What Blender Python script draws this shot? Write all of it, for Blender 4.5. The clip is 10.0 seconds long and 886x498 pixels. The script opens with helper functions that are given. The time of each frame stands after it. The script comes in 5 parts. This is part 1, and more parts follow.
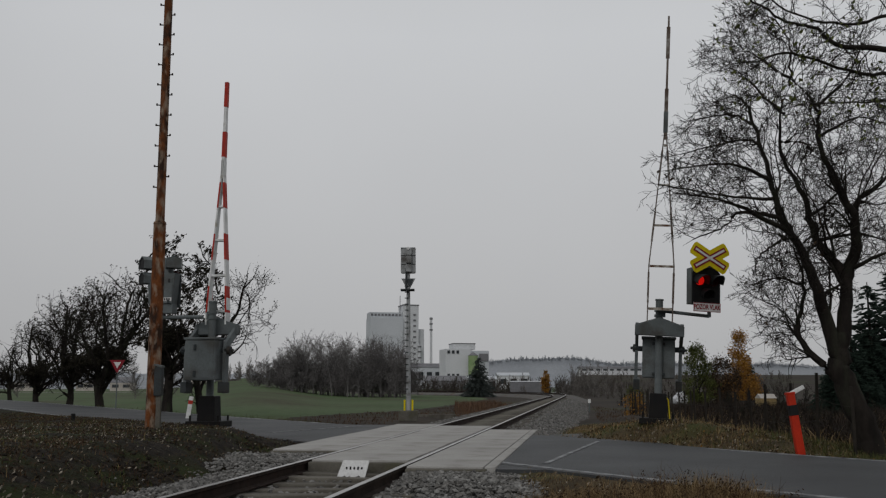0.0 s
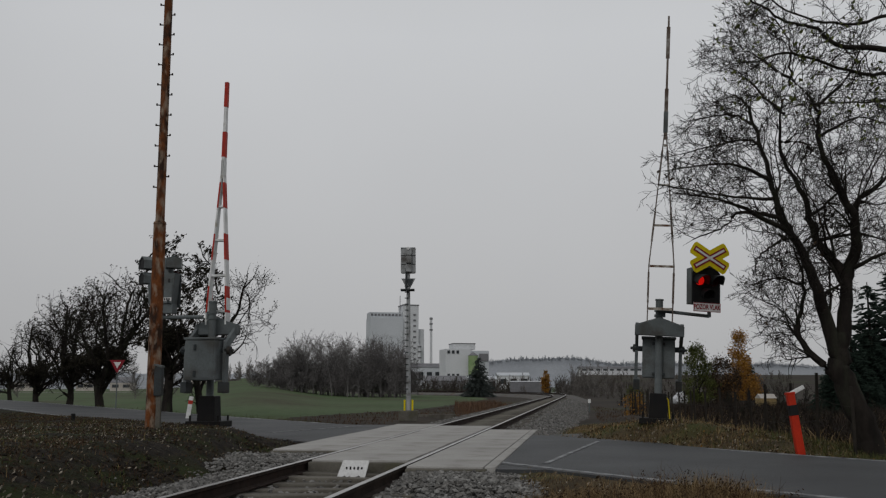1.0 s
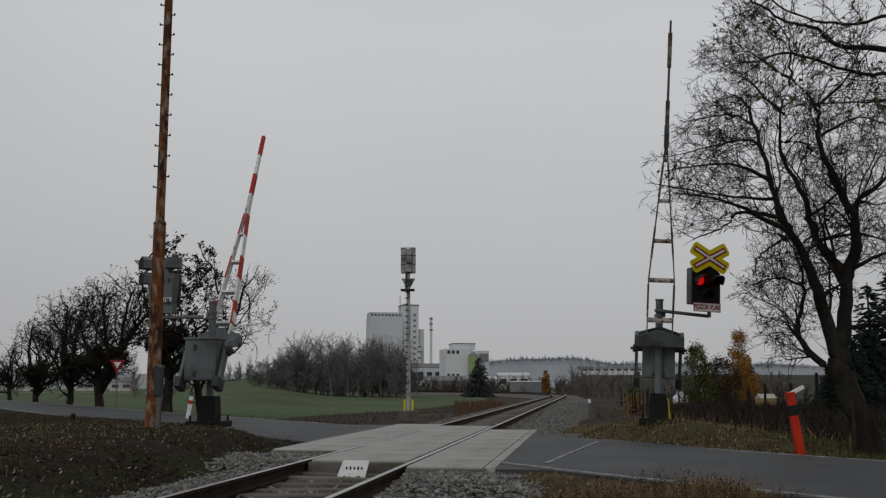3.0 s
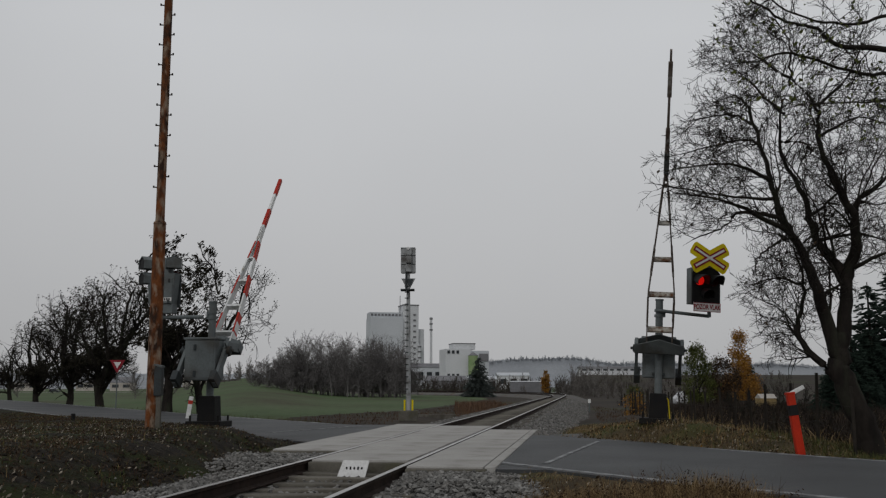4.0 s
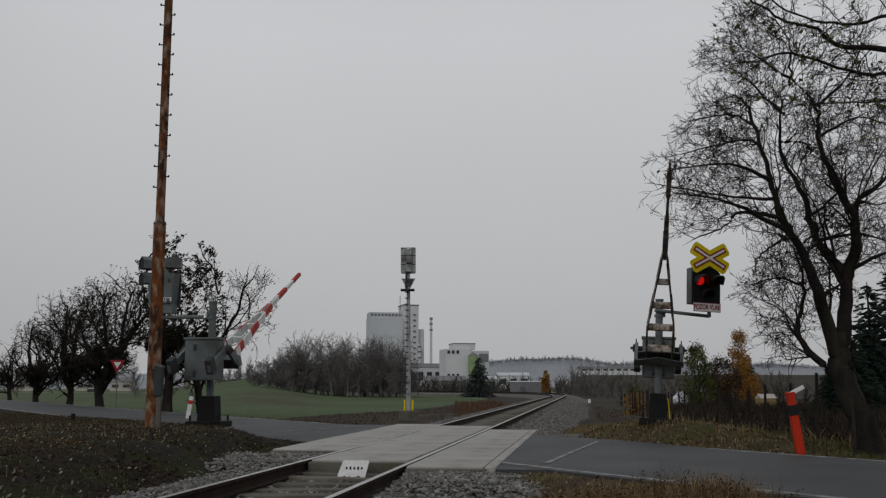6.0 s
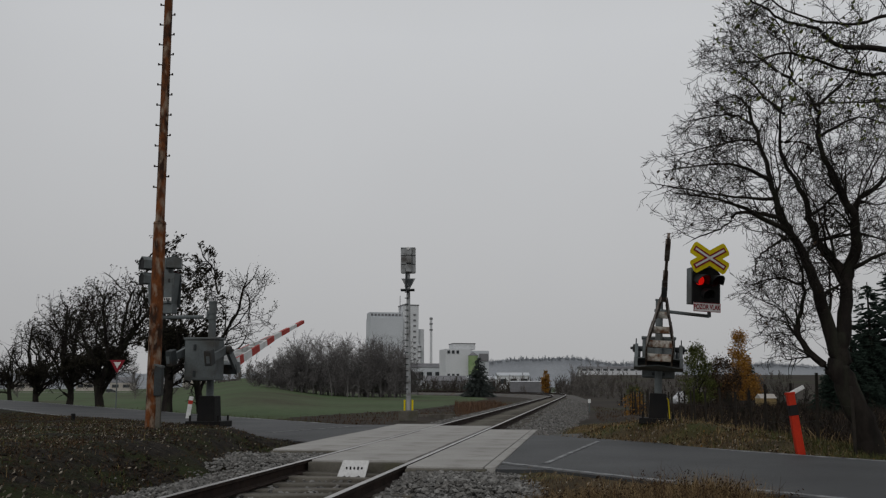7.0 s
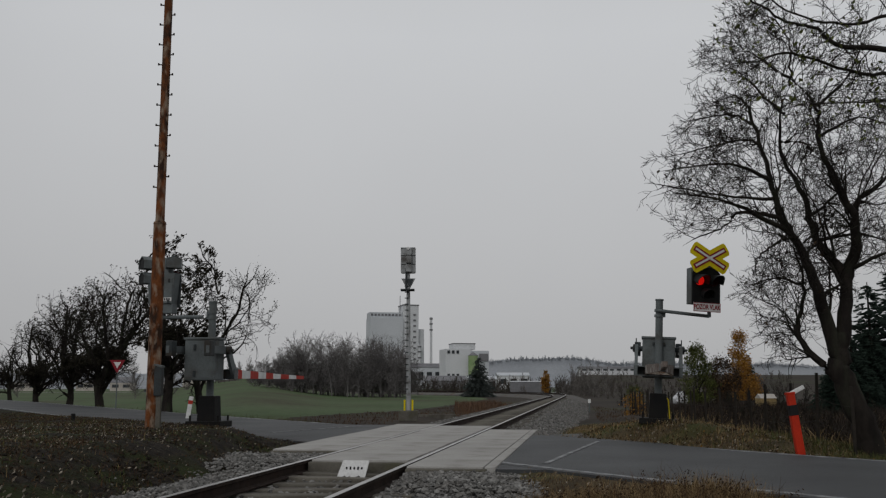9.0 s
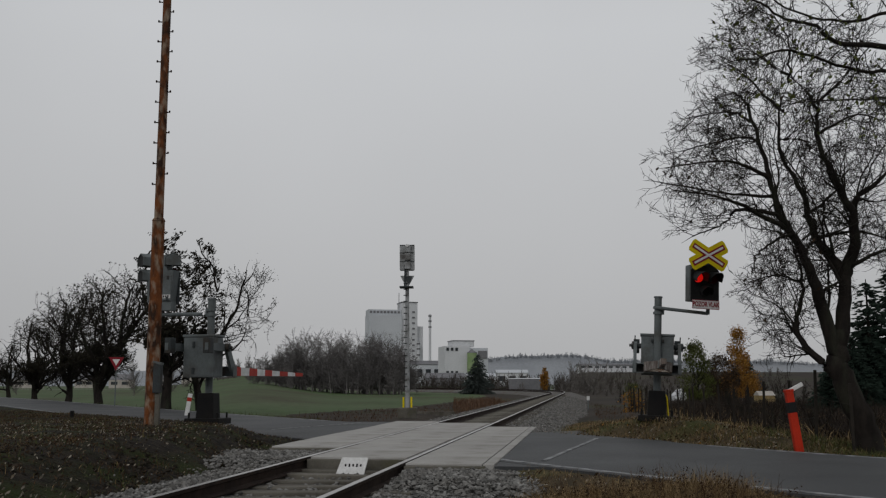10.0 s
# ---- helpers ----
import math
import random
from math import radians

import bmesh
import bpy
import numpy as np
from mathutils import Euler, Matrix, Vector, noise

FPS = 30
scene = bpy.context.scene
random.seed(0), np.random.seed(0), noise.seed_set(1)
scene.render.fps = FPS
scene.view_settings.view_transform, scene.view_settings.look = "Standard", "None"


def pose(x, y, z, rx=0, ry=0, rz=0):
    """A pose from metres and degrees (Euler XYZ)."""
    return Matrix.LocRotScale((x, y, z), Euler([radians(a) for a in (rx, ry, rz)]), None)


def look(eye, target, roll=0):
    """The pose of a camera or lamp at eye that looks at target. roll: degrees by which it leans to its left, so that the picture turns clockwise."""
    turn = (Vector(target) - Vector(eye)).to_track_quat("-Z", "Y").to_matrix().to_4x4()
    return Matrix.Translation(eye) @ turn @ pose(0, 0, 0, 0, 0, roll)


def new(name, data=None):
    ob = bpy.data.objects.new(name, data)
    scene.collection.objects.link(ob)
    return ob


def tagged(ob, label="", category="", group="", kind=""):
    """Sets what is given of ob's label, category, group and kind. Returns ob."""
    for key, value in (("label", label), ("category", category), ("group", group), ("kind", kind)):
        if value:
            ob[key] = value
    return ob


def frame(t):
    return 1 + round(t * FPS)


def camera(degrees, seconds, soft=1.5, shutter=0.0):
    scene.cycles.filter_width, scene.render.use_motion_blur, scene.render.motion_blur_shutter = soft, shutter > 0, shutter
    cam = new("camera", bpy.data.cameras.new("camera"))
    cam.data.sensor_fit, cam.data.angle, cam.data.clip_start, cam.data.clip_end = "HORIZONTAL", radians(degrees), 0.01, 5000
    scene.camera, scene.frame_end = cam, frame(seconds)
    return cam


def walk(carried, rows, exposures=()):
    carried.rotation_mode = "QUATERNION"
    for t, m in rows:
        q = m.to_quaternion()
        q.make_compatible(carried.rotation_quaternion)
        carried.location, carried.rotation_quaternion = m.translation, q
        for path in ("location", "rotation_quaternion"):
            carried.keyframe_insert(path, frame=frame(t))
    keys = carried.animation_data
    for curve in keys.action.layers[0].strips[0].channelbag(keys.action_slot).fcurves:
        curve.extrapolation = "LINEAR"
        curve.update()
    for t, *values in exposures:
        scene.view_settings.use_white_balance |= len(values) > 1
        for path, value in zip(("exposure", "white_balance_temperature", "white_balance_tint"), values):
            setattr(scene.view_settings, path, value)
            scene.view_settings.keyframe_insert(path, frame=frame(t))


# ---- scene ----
FOV = 49.52
TILT = 8.168


def view(right, down):
    """The camera's turn: degrees to the right and downwards from its rest."""
    return pose(0, 0, 1.0, 90 + TILT - down, 0, -right)


cam = camera(FOV, 10.0, soft=1.25)
walk(cam, [(0.0, view(0, 0)), (9.4, view(0, 0)), (9.5, view(0.115, 0.145)), (9.6, view(0.055, 0.165)),
           (9.7, view(0.078, 0.155)), (9.8, view(0.062, 0.165)), (10.0, view(0.066, 0.165))])

# ---- light: an even overcast sky of late autumn ----
world = bpy.data.worlds.new("overcast_sky")
scene.world = world
world.use_nodes = True
wn, wl = world.node_tree.nodes, world.node_tree.links
wn.clear()
sky = wn.new("ShaderNodeTexSky")
sky.sky_type = "NISHITA"
sky.sun_disc = False
sky.sun_elevation, sky.sun_rotation = radians(28), radians(200)
sky.air_density, sky.dust_density, sky.ozone_density = 1.0, 6.0, 1.0
bw = wn.new("ShaderNodeRGBToBW")
wl.new(sky.outputs[0], bw.inputs[0])
coord = wn.new("ShaderNodeTexCoord")
sep = wn.new("ShaderNodeSeparateXYZ")
wl.new(coord.outputs["Generated"], sep.inputs[0])
ramp = wn.new("ShaderNodeValToRGB")
ramp.color_ramp.elements[0].position, ramp.color_ramp.elements[0].color = 0.0, (0.425, 0.427, 0.433, 1)
ramp.color_ramp.elements[1].position, ramp.color_ramp.elements[1].color = 1.0, (0.42, 0.43, 0.44, 1)
mid = ramp.color_ramp.elements.new(0.35)
mid.color = (0.545, 0.557, 0.575, 1)
wl.new(sep.outputs["Z"], ramp.inputs[0])
cloud = wn.new("ShaderNodeTexNoise")
cloud.inputs["Scale"].default_value, cloud.inputs["Detail"].default_value = 2.2, 4
wl.new(coord.outputs["Generated"], cloud.inputs["Vector"])
cmap = wn.new("ShaderNodeMapRange")
cmap.inputs["To Min"].default_value, cmap.inputs["To Max"].default_value = 0.93, 1.07
wl.new(cloud.outputs["Fac"], cmap.inputs["Value"])
cmul = wn.new("ShaderNodeVectorMath")
cmul.operation = "SCALE"
# Lens vignette put into the sky: brighter ahead, dimmer towards the sides.
facing = wn.new("ShaderNodeVectorMath")
facing.operation = "DOT_PRODUCT"
wl.new(coord.outputs["Generated"], facing.inputs[0])
facing.inputs[1].default_value = (0.02, 0.94, 0.34)
vignette_lobe = wn.new("ShaderNodeMapRange")
vignette_lobe.interpolation_type = "SMOOTHSTEP"
vignette_lobe.inputs["From Min"].default_value, vignette_lobe.inputs["From Max"].default_value = 0.80, 1.0
vignette_lobe.inputs["To Min"].default_value, vignette_lobe.inputs["To Max"].default_value = 0.92, 1.04
wl.new(facing.outputs["Value"], vignette_lobe.inputs["Value"])
both = wn.new("ShaderNodeMath")
both.operation = "MULTIPLY"
wl.new(cmap.outputs[0], both.inputs[0])
wl.new(vignette_lobe.outputs[0], both.inputs[1])
wl.new(ramp.outputs[0], cmul.inputs[0])
wl.new(both.outputs[0], cmul.inputs["Scale"])
bg_sky, bg_cloud, add = wn.new("ShaderNodeBackground"), wn.new("ShaderNodeBackground"), wn.new("ShaderNodeAddShader")
bg_sky.inputs["Strength"].default_value = 0.006
bg_cloud.inputs["Strength"].default_value = 0.95
wl.new(bw.outputs[0], bg_sky.inputs["Color"])
wl.new(cmul.outputs[0], bg_cloud.inputs["Color"])
wl.new(bg_sky.outputs[0], add.inputs[0])
wl.new(bg_cloud.outputs[0], add.inputs[1])
wout = wn.new("ShaderNodeOutputWorld")
wl.new(add.outputs[0], wout.inputs["Surface"])
sun = new("sun", bpy.data.lights.new("sun", "SUN"))
sun.data.energy, sun.data.angle, sun.data.color = 0.5, radians(25), (1.0, 0.97, 0.93)
sun.matrix_world = look((0, 0, 30), (9, 20, 15))
scene.view_settings.exposure = 0.0


# ---- materials ----
def material(name, base, second=None, scale=6.0, fine=60.0, rough=0.7, metal=0.0, bump=0.2, amount=0.5, stretch=(1, 1, 1),
             third=None, third_scale=1.5, third_amount=0.35, relief=0.01, per_object=0.0, island=0.0, spec=0.12):
    """A surface with large patches (second), stains (third), fine grain and relief."""
    m = bpy.data.materials.new(name)
    m.use_nodes = True
    n, l = m.node_tree.nodes, m.node_tree.links
    b = n["Principled BSDF"]
    b.inputs["Roughness"].default_value, b.inputs["Metallic"].default_value = rough, metal
    b.inputs["Specular IOR Level"].default_value = spec
    tc, mp = n.new("ShaderNodeTexCoord"), n.new("ShaderNodeMapping")
    mp.inputs["Scale"].default_value = stretch
    l.new(tc.outputs["Object"], mp.inputs["Vector"])

    def tex(s, detail):
        t = n.new("ShaderNodeTexNoise")
        t.inputs["Scale"].default_value, t.inputs["Detail"].default_value = s, detail
        l.new(mp.outputs[0], t.inputs["Vector"])
        return t.outputs["Fac"]

    def blend(fac, a, c, low, high):
        r = n.new("ShaderNodeMapRange")
        r.inputs["From Min"].default_value, r.inputs["From Max"].default_value = low, high
        l.new(fac, r.inputs["Value"])
        x = n.new("ShaderNodeMix")
        x.data_type = "RGBA"
        l.new(r.outputs[0], x.inputs[0])
        if isinstance(a, tuple):
            x.inputs[6].default_value = (*a, 1)
        else:
            l.new(a, x.inputs[6])
        x.inputs[7].default_value = (*c, 1)
        return x.outputs[2]

    second = second or tuple(v * 0.7 for v in base)
    patch, grain = tex(scale, 5), tex(fine, 4)
    col = blend(patch, base, second, 0.5 - amount * 0.35, 0.5 + amount * 0.35)
    if third:
        col = blend(tex(third_scale, 6), col, third, 0.72 - third_amount * 0.6, 0.80 - third_amount * 0.35)
    hsv = n.new("ShaderNodeHueSaturation")
    l.new(col, hsv.inputs["Color"])
    g = n.new("ShaderNodeMapRange")
    g.inputs["To Min"].default_value, g.inputs["To Max"].default_value = 0.72, 1.28
    l.new(grain, g.inputs["Value"])
    value = g.outputs[0]
    if per_object or island:
        src = n.new("ShaderNodeNewGeometry").outputs["Random Per Island"] if island else n.new("ShaderNodeObjectInfo").outputs["Random"]
        q = n.new("ShaderNodeMapRange")
        w = island or per_object
        q.inputs["To Min"].default_value, q.inputs["To Max"].default_value = 1 - w, 1 + w
        l.new(src, q.inputs["Value"])
        mul = n.new("ShaderNodeMath")
        mul.operation = "MULTIPLY"
        l.new(value, mul.inputs[0])
        l.new(q.outputs[0], mul.inputs[1])
        value = mul.outputs[0]
    l.new(value, hsv.inputs["Value"])
    l.new(hsv.outputs[0], b.inputs["Base Color"])
    if bump:
        bp = n.new("ShaderNodeBump")
        bp.inputs["Strength"].default_value, bp.inputs["Distance"].default_value = bump, relief
        l.new(grain, bp.inputs["Height"])
        l.new(bp.outputs[0], b.inputs["Normal"])
    rr = n.new("ShaderNodeMapRange")
    rr.inputs["To Min"].default_value, rr.inputs["To Max"].default_value = max(rough - 0.12, 0.02), min(rough + 0.12, 1)
    l.new(patch, rr.inputs["Value"])
    l.new(rr.outputs[0], b.inputs["Roughness"])
    return m


def glow(name, colour, strength):
    m = bpy.data.materials.new(name)
    m.use_nodes = True
    b = m.node_tree.nodes["Principled BSDF"]
    b.inputs["Base Color"].default_value = (*colour, 1)
    b.inputs["Emission Color"].default_value, b.inputs["Emission Strength"].default_value = (*colour, 1), strength
    return m


ASPHALT = material("asphalt", (0.050, 0.052, 0.055), (0.038, 0.040, 0.042), 0.5, 90, 0.66, bump=0.35, spec=0.3, third=(0.045, 0.047, 0.05), third_scale=0.35)
PALE_LANE = material("pale_worn_asphalt", (0.30, 0.30, 0.295), (0.24, 0.24, 0.235), 0.3, 6, 0.9)
LINE = material("road_paint", (0.36, 0.37, 0.375), (0.20, 0.205, 0.21), 3.5, 60, 0.7, third=(0.09, 0.092, 0.097), third_scale=5.0, third_amount=0.5)
CONCRETE = material("crossing_concrete", (0.37, 0.36, 0.345), (0.31, 0.30, 0.285), 0.9, 55, 0.85, bump=0.3, third=(0.25, 0.24, 0.22), third_scale=1.6, third_amount=0.3, per_object=0.06)
KERB = material("kerb_concrete", (0.15, 0.14, 0.12), (0.07, 0.065, 0.055), 2.2, 50, 0.9, bump=0.4, third=(0.09, 0.085, 0.06), third_scale=3)
RAIL_TOP = material("polished_rail_head", (0.42, 0.41, 0.40), (0.33, 0.31, 0.30), 4, 80, 0.35, 0.8, 0.05)
RAIL_RUST = material("rusty_rail_web", (0.036, 0.024, 0.019), (0.022, 0.016, 0.014), 5, 90, 0.9, 0.1, 0.4)
SLEEPER = material("weathered_sleeper", (0.15, 0.14, 0.12), (0.08, 0.072, 0.06), 3, 60, 0.9, bump=0.5, per_object=0.15)
BALLAST = material("ballast_bed", (0.15, 0.147, 0.142), (0.085, 0.08, 0.075), 9, 30, 0.95, bump=0.9, third=(0.10, 0.075, 0.055), third_scale=0.8)
STONE = material("ballast_stone", (0.20, 0.197, 0.19), (0.11, 0.105, 0.098), 5, 40, 0.9, bump=0.3, island=0.5)
SOIL = material("dark_soil", (0.030, 0.024, 0.018), (0.009, 0.008, 0.007), 9.0, 22, 0.95, bump=1.0, relief=0.05, amount=0.4, third=(0.024, 0.030, 0.009), third_scale=1.3, third_amount=0.45)
CLOD = material("soil_clod", (0.034, 0.027, 0.02), (0.016, 0.014, 0.011), 9, 40, 0.95, bump=0.5, island=0.7)
DRY = material("dry_grass_ground", (0.095, 0.070, 0.036), (0.040, 0.030, 0.017), 1.8, 30, 0.95, bump=0.8, third=(0.06, 0.065, 0.022), third_scale=0.7)
FIELD = material("winter_wheat_field", (0.055, 0.092, 0.034), (0.086, 0.108, 0.058), 0.11, 2.2, 0.95, bump=0.5, amount=0.5, stretch=(1, 0.35, 1), third=(0.060, 0.060, 0.034), third_scale=0.09, third_amount=0.42)
SCRUB = material("brown_scrub_ground", (0.040, 0.031, 0.023), (0.026, 0.021, 0.018), 0.15, 6, 0.95, bump=0.5, third=(0.04, 0.045, 0.02), third_scale=0.08)
GREY = material("grey_painted_steel", (0.135, 0.152, 0.155), (0.10, 0.112, 0.116), 3, 40, 0.55, 0.0, 0.1, third=(0.08, 0.08, 0.075), third_scale=2)
GREY_LIGHT = material("pale_grey_steel", (0.33, 0.34, 0.345), (0.25, 0.26, 0.262), 3, 40, 0.55, 0.0, 0.1, third=(0.11, 0.105, 0.10), third_scale=3)
GREY_DARK = material("dark_grey_steel", (0.05, 0.057, 0.06), (0.035, 0.04, 0.042), 3, 40, 0.55, 0.0, 0.1, third=(0.045, 0.04, 0.035), third_scale=3)
BLACK = material("black_tarred_iron", (0.007, 0.007, 0.008), (0.014, 0.013, 0.012), 3, 40, 0.6)
RUST = material("rusty_brown_paint", (0.16, 0.054, 0.018), (0.034, 0.019, 0.013), 7.0, 40, 0.8, 0.0, 0.6, amount=0.3, stretch=(1, 1, 0.45), third=(0.25, 0.19, 0.14), third_scale=9, third_amount=0.38)
WHITE = material("white_boom_paint", (0.72, 0.73, 0.73), (0.58, 0.59, 0.58), 4, 40, 0.45, third=(0.38, 0.36, 0.31), third_scale=5, third_amount=0.25)
OLD_WHITE = material("flaked_white_paint", (0.55, 0.54, 0.50), (0.34, 0.31, 0.26), 7, 40, 0.7, third=(0.12, 0.055, 0.03), third_scale=9, third_amount=0.5)
OLD_LEG = material("weathered_boom_edge", (0.20, 0.17, 0.15), (0.10, 0.07, 0.055), 6, 40, 0.7, third=(0.38, 0.37, 0.35), third_scale=5, third_amount=0.3)
RED = material("red_boom_paint", (0.42, 0.035, 0.022), (0.33, 0.03, 0.02), 5, 40, 0.5)
ORANGE = material("orange_red_paint", (0.46, 0.030, 0.011), (0.38, 0.026, 0.011), 4, 40, 0.5)
YELLOW = material("yellow_reflective_sheet", (0.66, 0.53, 0.01), (0.60, 0.48, 0.01), 3, 50, 0.4, bump=0.05)
SIGN_WHITE = material("sign_white", (0.66, 0.66, 0.66), (0.56, 0.56, 0.55), 5, 50, 0.5, bump=0.05)
SIGN_RED = material("sign_red", (0.24, 0.02, 0.03), (0.20, 0.018, 0.025), 5, 50, 0.5, bump=0.05)
BOARD = material("black_target_board", (0.010, 0.010, 0.011), (0.016, 0.016, 0.016), 5, 50, 0.55, bump=0.05)
LENS_GLOW = glow("glowing_red_lens", (0.9, 0.010, 0.006), 0.45)
LENS_DARK = material("dark_red_lens", (0.07, 0.006, 0.006), (0.05, 0.004, 0.004), 8, 50, 0.3, bump=0)
BARK = material("dark_wet_bark", (0.024, 0.020, 0.017), (0.013, 0.011, 0.010), 9, 60, 0.95, bump=0.6, stretch=(1, 1, 0.35), third=(0.030, 0.032, 0.022), third_scale=3)
# FAR_BARK and COPSE_BARK are paled: distance haze is put into the bark colour.
FAR_BARK = material("haze_paled_bark", (0.15, 0.138, 0.128), (0.10, 0.092, 0.086), 2, 20, 0.95, bump=0, island=0.25)
COPSE_BARK = material("hazed_copse_bark", (0.16, 0.15, 0.148), (0.115, 0.108, 0.107), 2, 20, 0.95, bump=0, island=0.25)
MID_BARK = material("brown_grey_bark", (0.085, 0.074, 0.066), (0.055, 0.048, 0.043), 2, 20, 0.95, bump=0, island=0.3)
LEAF_GREEN = material("late_green_leaf", (0.075, 0.085, 0.02), (0.05, 0.06, 0.02), 8, 40, 0.7, bump=0, island=0.4)
LEAF_GOLD = material("golden_leaf", (0.30, 0.155, 0.025), (0.20, 0.085, 0.02), 3, 40, 0.7, bump=0, island=0.4)
LEAF_BROWN = material("withered_brown_leaf", (0.060, 0.038, 0.022), (0.032, 0.022, 0.014), 8, 40, 0.8, bump=0, island=0.5)
LEAF_DARK = material("dark_olive_leaf", (0.030, 0.027, 0.018), (0.020, 0.018, 0.013), 8, 40, 0.8, bump=0, island=0.5)
REED = material("reddish_reed", (0.13, 0.075, 0.045), (0.07, 0.042, 0.028), 4, 40, 0.9, bump=0, island=0.4)
DARK_WEED = material("dead_bramble", (0.032, 0.023, 0.017), (0.018, 0.014, 0.011), 4, 40, 0.9, bump=0, island=0.5)
LITTER = material("pale_fallen_leaf", (0.34, 0.31, 0.26), (0.12, 0.09, 0.06), 8, 40, 0.8, bump=0, island=0.5)
STRAW = material("dry_straw", (0.28, 0.20, 0.10), (0.15, 0.10, 0.05), 4, 40, 0.85, bump=0, island=0.4)
WEED = material("brown_weed", (0.075, 0.04, 0.02), (0.045, 0.028, 0.015), 4, 40, 0.9, bump=0, island=0.4)
GRASS = material("dull_green_grass", (0.05, 0.07, 0.018), (0.07, 0.065, 0.025), 4, 40, 0.85, bump=0, island=0.4)
NEEDLES = material("spruce_needles", (0.018, 0.030, 0.022), (0.012, 0.02, 0.015), 4, 40, 0.9, bump=0, island=0.35)
# Lighter needles for the far spruce, with distance haze in the colour.
NEEDLES_HAZED = material("hazed_spruce_needles", (0.060, 0.072, 0.066), (0.042, 0.050, 0.047), 4, 40, 0.9, bump=0, island=0.35)
# Both wall colours are pale and bluish with distance haze mixed in.
SILO = material("hazed_silo_concrete", (0.54, 0.56, 0.59), (0.49, 0.51, 0.54), 0.1, 3, 0.8, bump=0.1, third=(0.46, 0.48, 0.51), third_scale=0.05)
SILO_SIDE = material("hazed_white_render", (0.60, 0.61, 0.63), (0.54, 0.55, 0.57), 0.1, 3, 0.8, bump=0.1)
ROOF_GREY = material("grey_roof_sheet", (0.20, 0.20, 0.21), (0.14, 0.14, 0.15), 0.2, 3, 0.8, bump=0.1)
WINDOW = material("dark_window", (0.035, 0.04, 0.045), (0.05, 0.055, 0.06), 0.5, 3, 0.3, bump=0)
GREEN_SILO = material("green_panel", (0.20, 0.29, 0.13), (0.25, 0.32, 0.17), 0.4, 3, 0.6, bump=0)
# Hill colour carries the distance haze: pale grey-blue instead of dark woods.
HILL = material("hazed_hill", (0.285, 0.30, 0.32), (0.25, 0.265, 0.285), 0.03, 0.4, 1.0, bump=0)
FENCE = material("dark_fence_post", (0.018, 0.016, 0.014), (0.034, 0.029, 0.024), 6, 40, 0.9)
BRICK_PALE = material("pale_plaster", (0.45, 0.42, 0.38), (0.36, 0.33, 0.30), 0.5, 5, 0.85)
TIMBER_PALE = material("yellowish_timber", (0.30, 0.22, 0.10), (0.22, 0.16, 0.08), 0.7, 5, 0.85)


# ---- mesh helpers ----
def link(name, bm, mat, parent=None, label="", smooth=False):
    """One mesh object out of a bmesh, under a parent or on its own."""
    me = bpy.data.meshes.new(name)
    bm.to_mesh(me)
    bm.free()
    for mm in mat if isinstance(mat, (list, tuple)) else [mat]:
        me.materials.append(mm)
    if smooth:
        me.polygons.foreach_set("use_smooth", [True] * len(me.polygons))
    ob = new(name, me)
    ob.parent = parent
    if label:
        ob["label"] = label
    return ob


part = link


def empty(name, m, label, category, group="", kind=""):
    e = new(name)
    e.matrix_basis = m
    e.empty_display_size = 0.2
    return tagged(e, label, category, group, kind)


def box(bm, size, centre=(0, 0, 0), bevel=0.0, turn=(0, 0, 0), taper=1.0):
    v = bmesh.ops.create_cube(bm, size=1.0)["verts"]
    for w in v:
        k = taper if w.co.z > 0 else 1.0
        w.co = Vector((w.co.x * size[0] * k, w.co.y * size[1] * k, w.co.z * size[2]))
    if bevel:
        e = list({e for w in v for e in w.link_edges})
        v = list({w for f in bmesh.ops.bevel(bm, geom=e, offset=bevel, segments=2, affect="EDGES", profile=0.6)["faces"] for w in f.verts} | {w for w in v if w.is_valid})
    bmesh.ops.transform(bm, verts=v, matrix=pose(*centre, *turn))
    return bm


def cyl(bm, r, depth, centre=(0, 0, 0), turn=(0, 0, 0), top=None, seg=20):
    v = bmesh.ops.create_cone(bm, cap_ends=True, segments=seg, radius1=r, radius2=r if top is None else top, depth=depth)["verts"]
    bmesh.ops.transform(bm, verts=v, matrix=pose(*centre, *turn))
    return bm


def rod(bm, a, b, r, seg=8, r2=None):
    a, b = Vector(a), Vector(b)
    v = bmesh.ops.create_cone(bm, cap_ends=True, segments=seg, radius1=r, radius2=r if r2 is None else r2, depth=(b - a).length)["verts"]
    bmesh.ops.transform(bm, verts=v, matrix=Matrix.Translation((a + b) / 2) @ (b - a).to_track_quat("Z", "Y").to_matrix().to_4x4())
    return bm


def slab(bm, outline, axis, low, high):
    """A plate with the given outline, thick from low to high along an axis (0, 1 or 2)."""
    def at(p, k):
        q = list(p)
        q.insert(axis, k)
        return bm.verts.new(q)
    a, b = [at(p, low) for p in outline], [at(p, high) for p in outline]
    bm.faces.new(a), bm.faces.new(b[::-1])
    for i in range(len(a)):
        j = (i + 1) % len(a)
        bm.faces.new((a[i], b[i], b[j], a[j]))
    bmesh.ops.recalc_face_normals(bm, faces=bm.faces)
    return bm


def B():
    return bmesh.new()


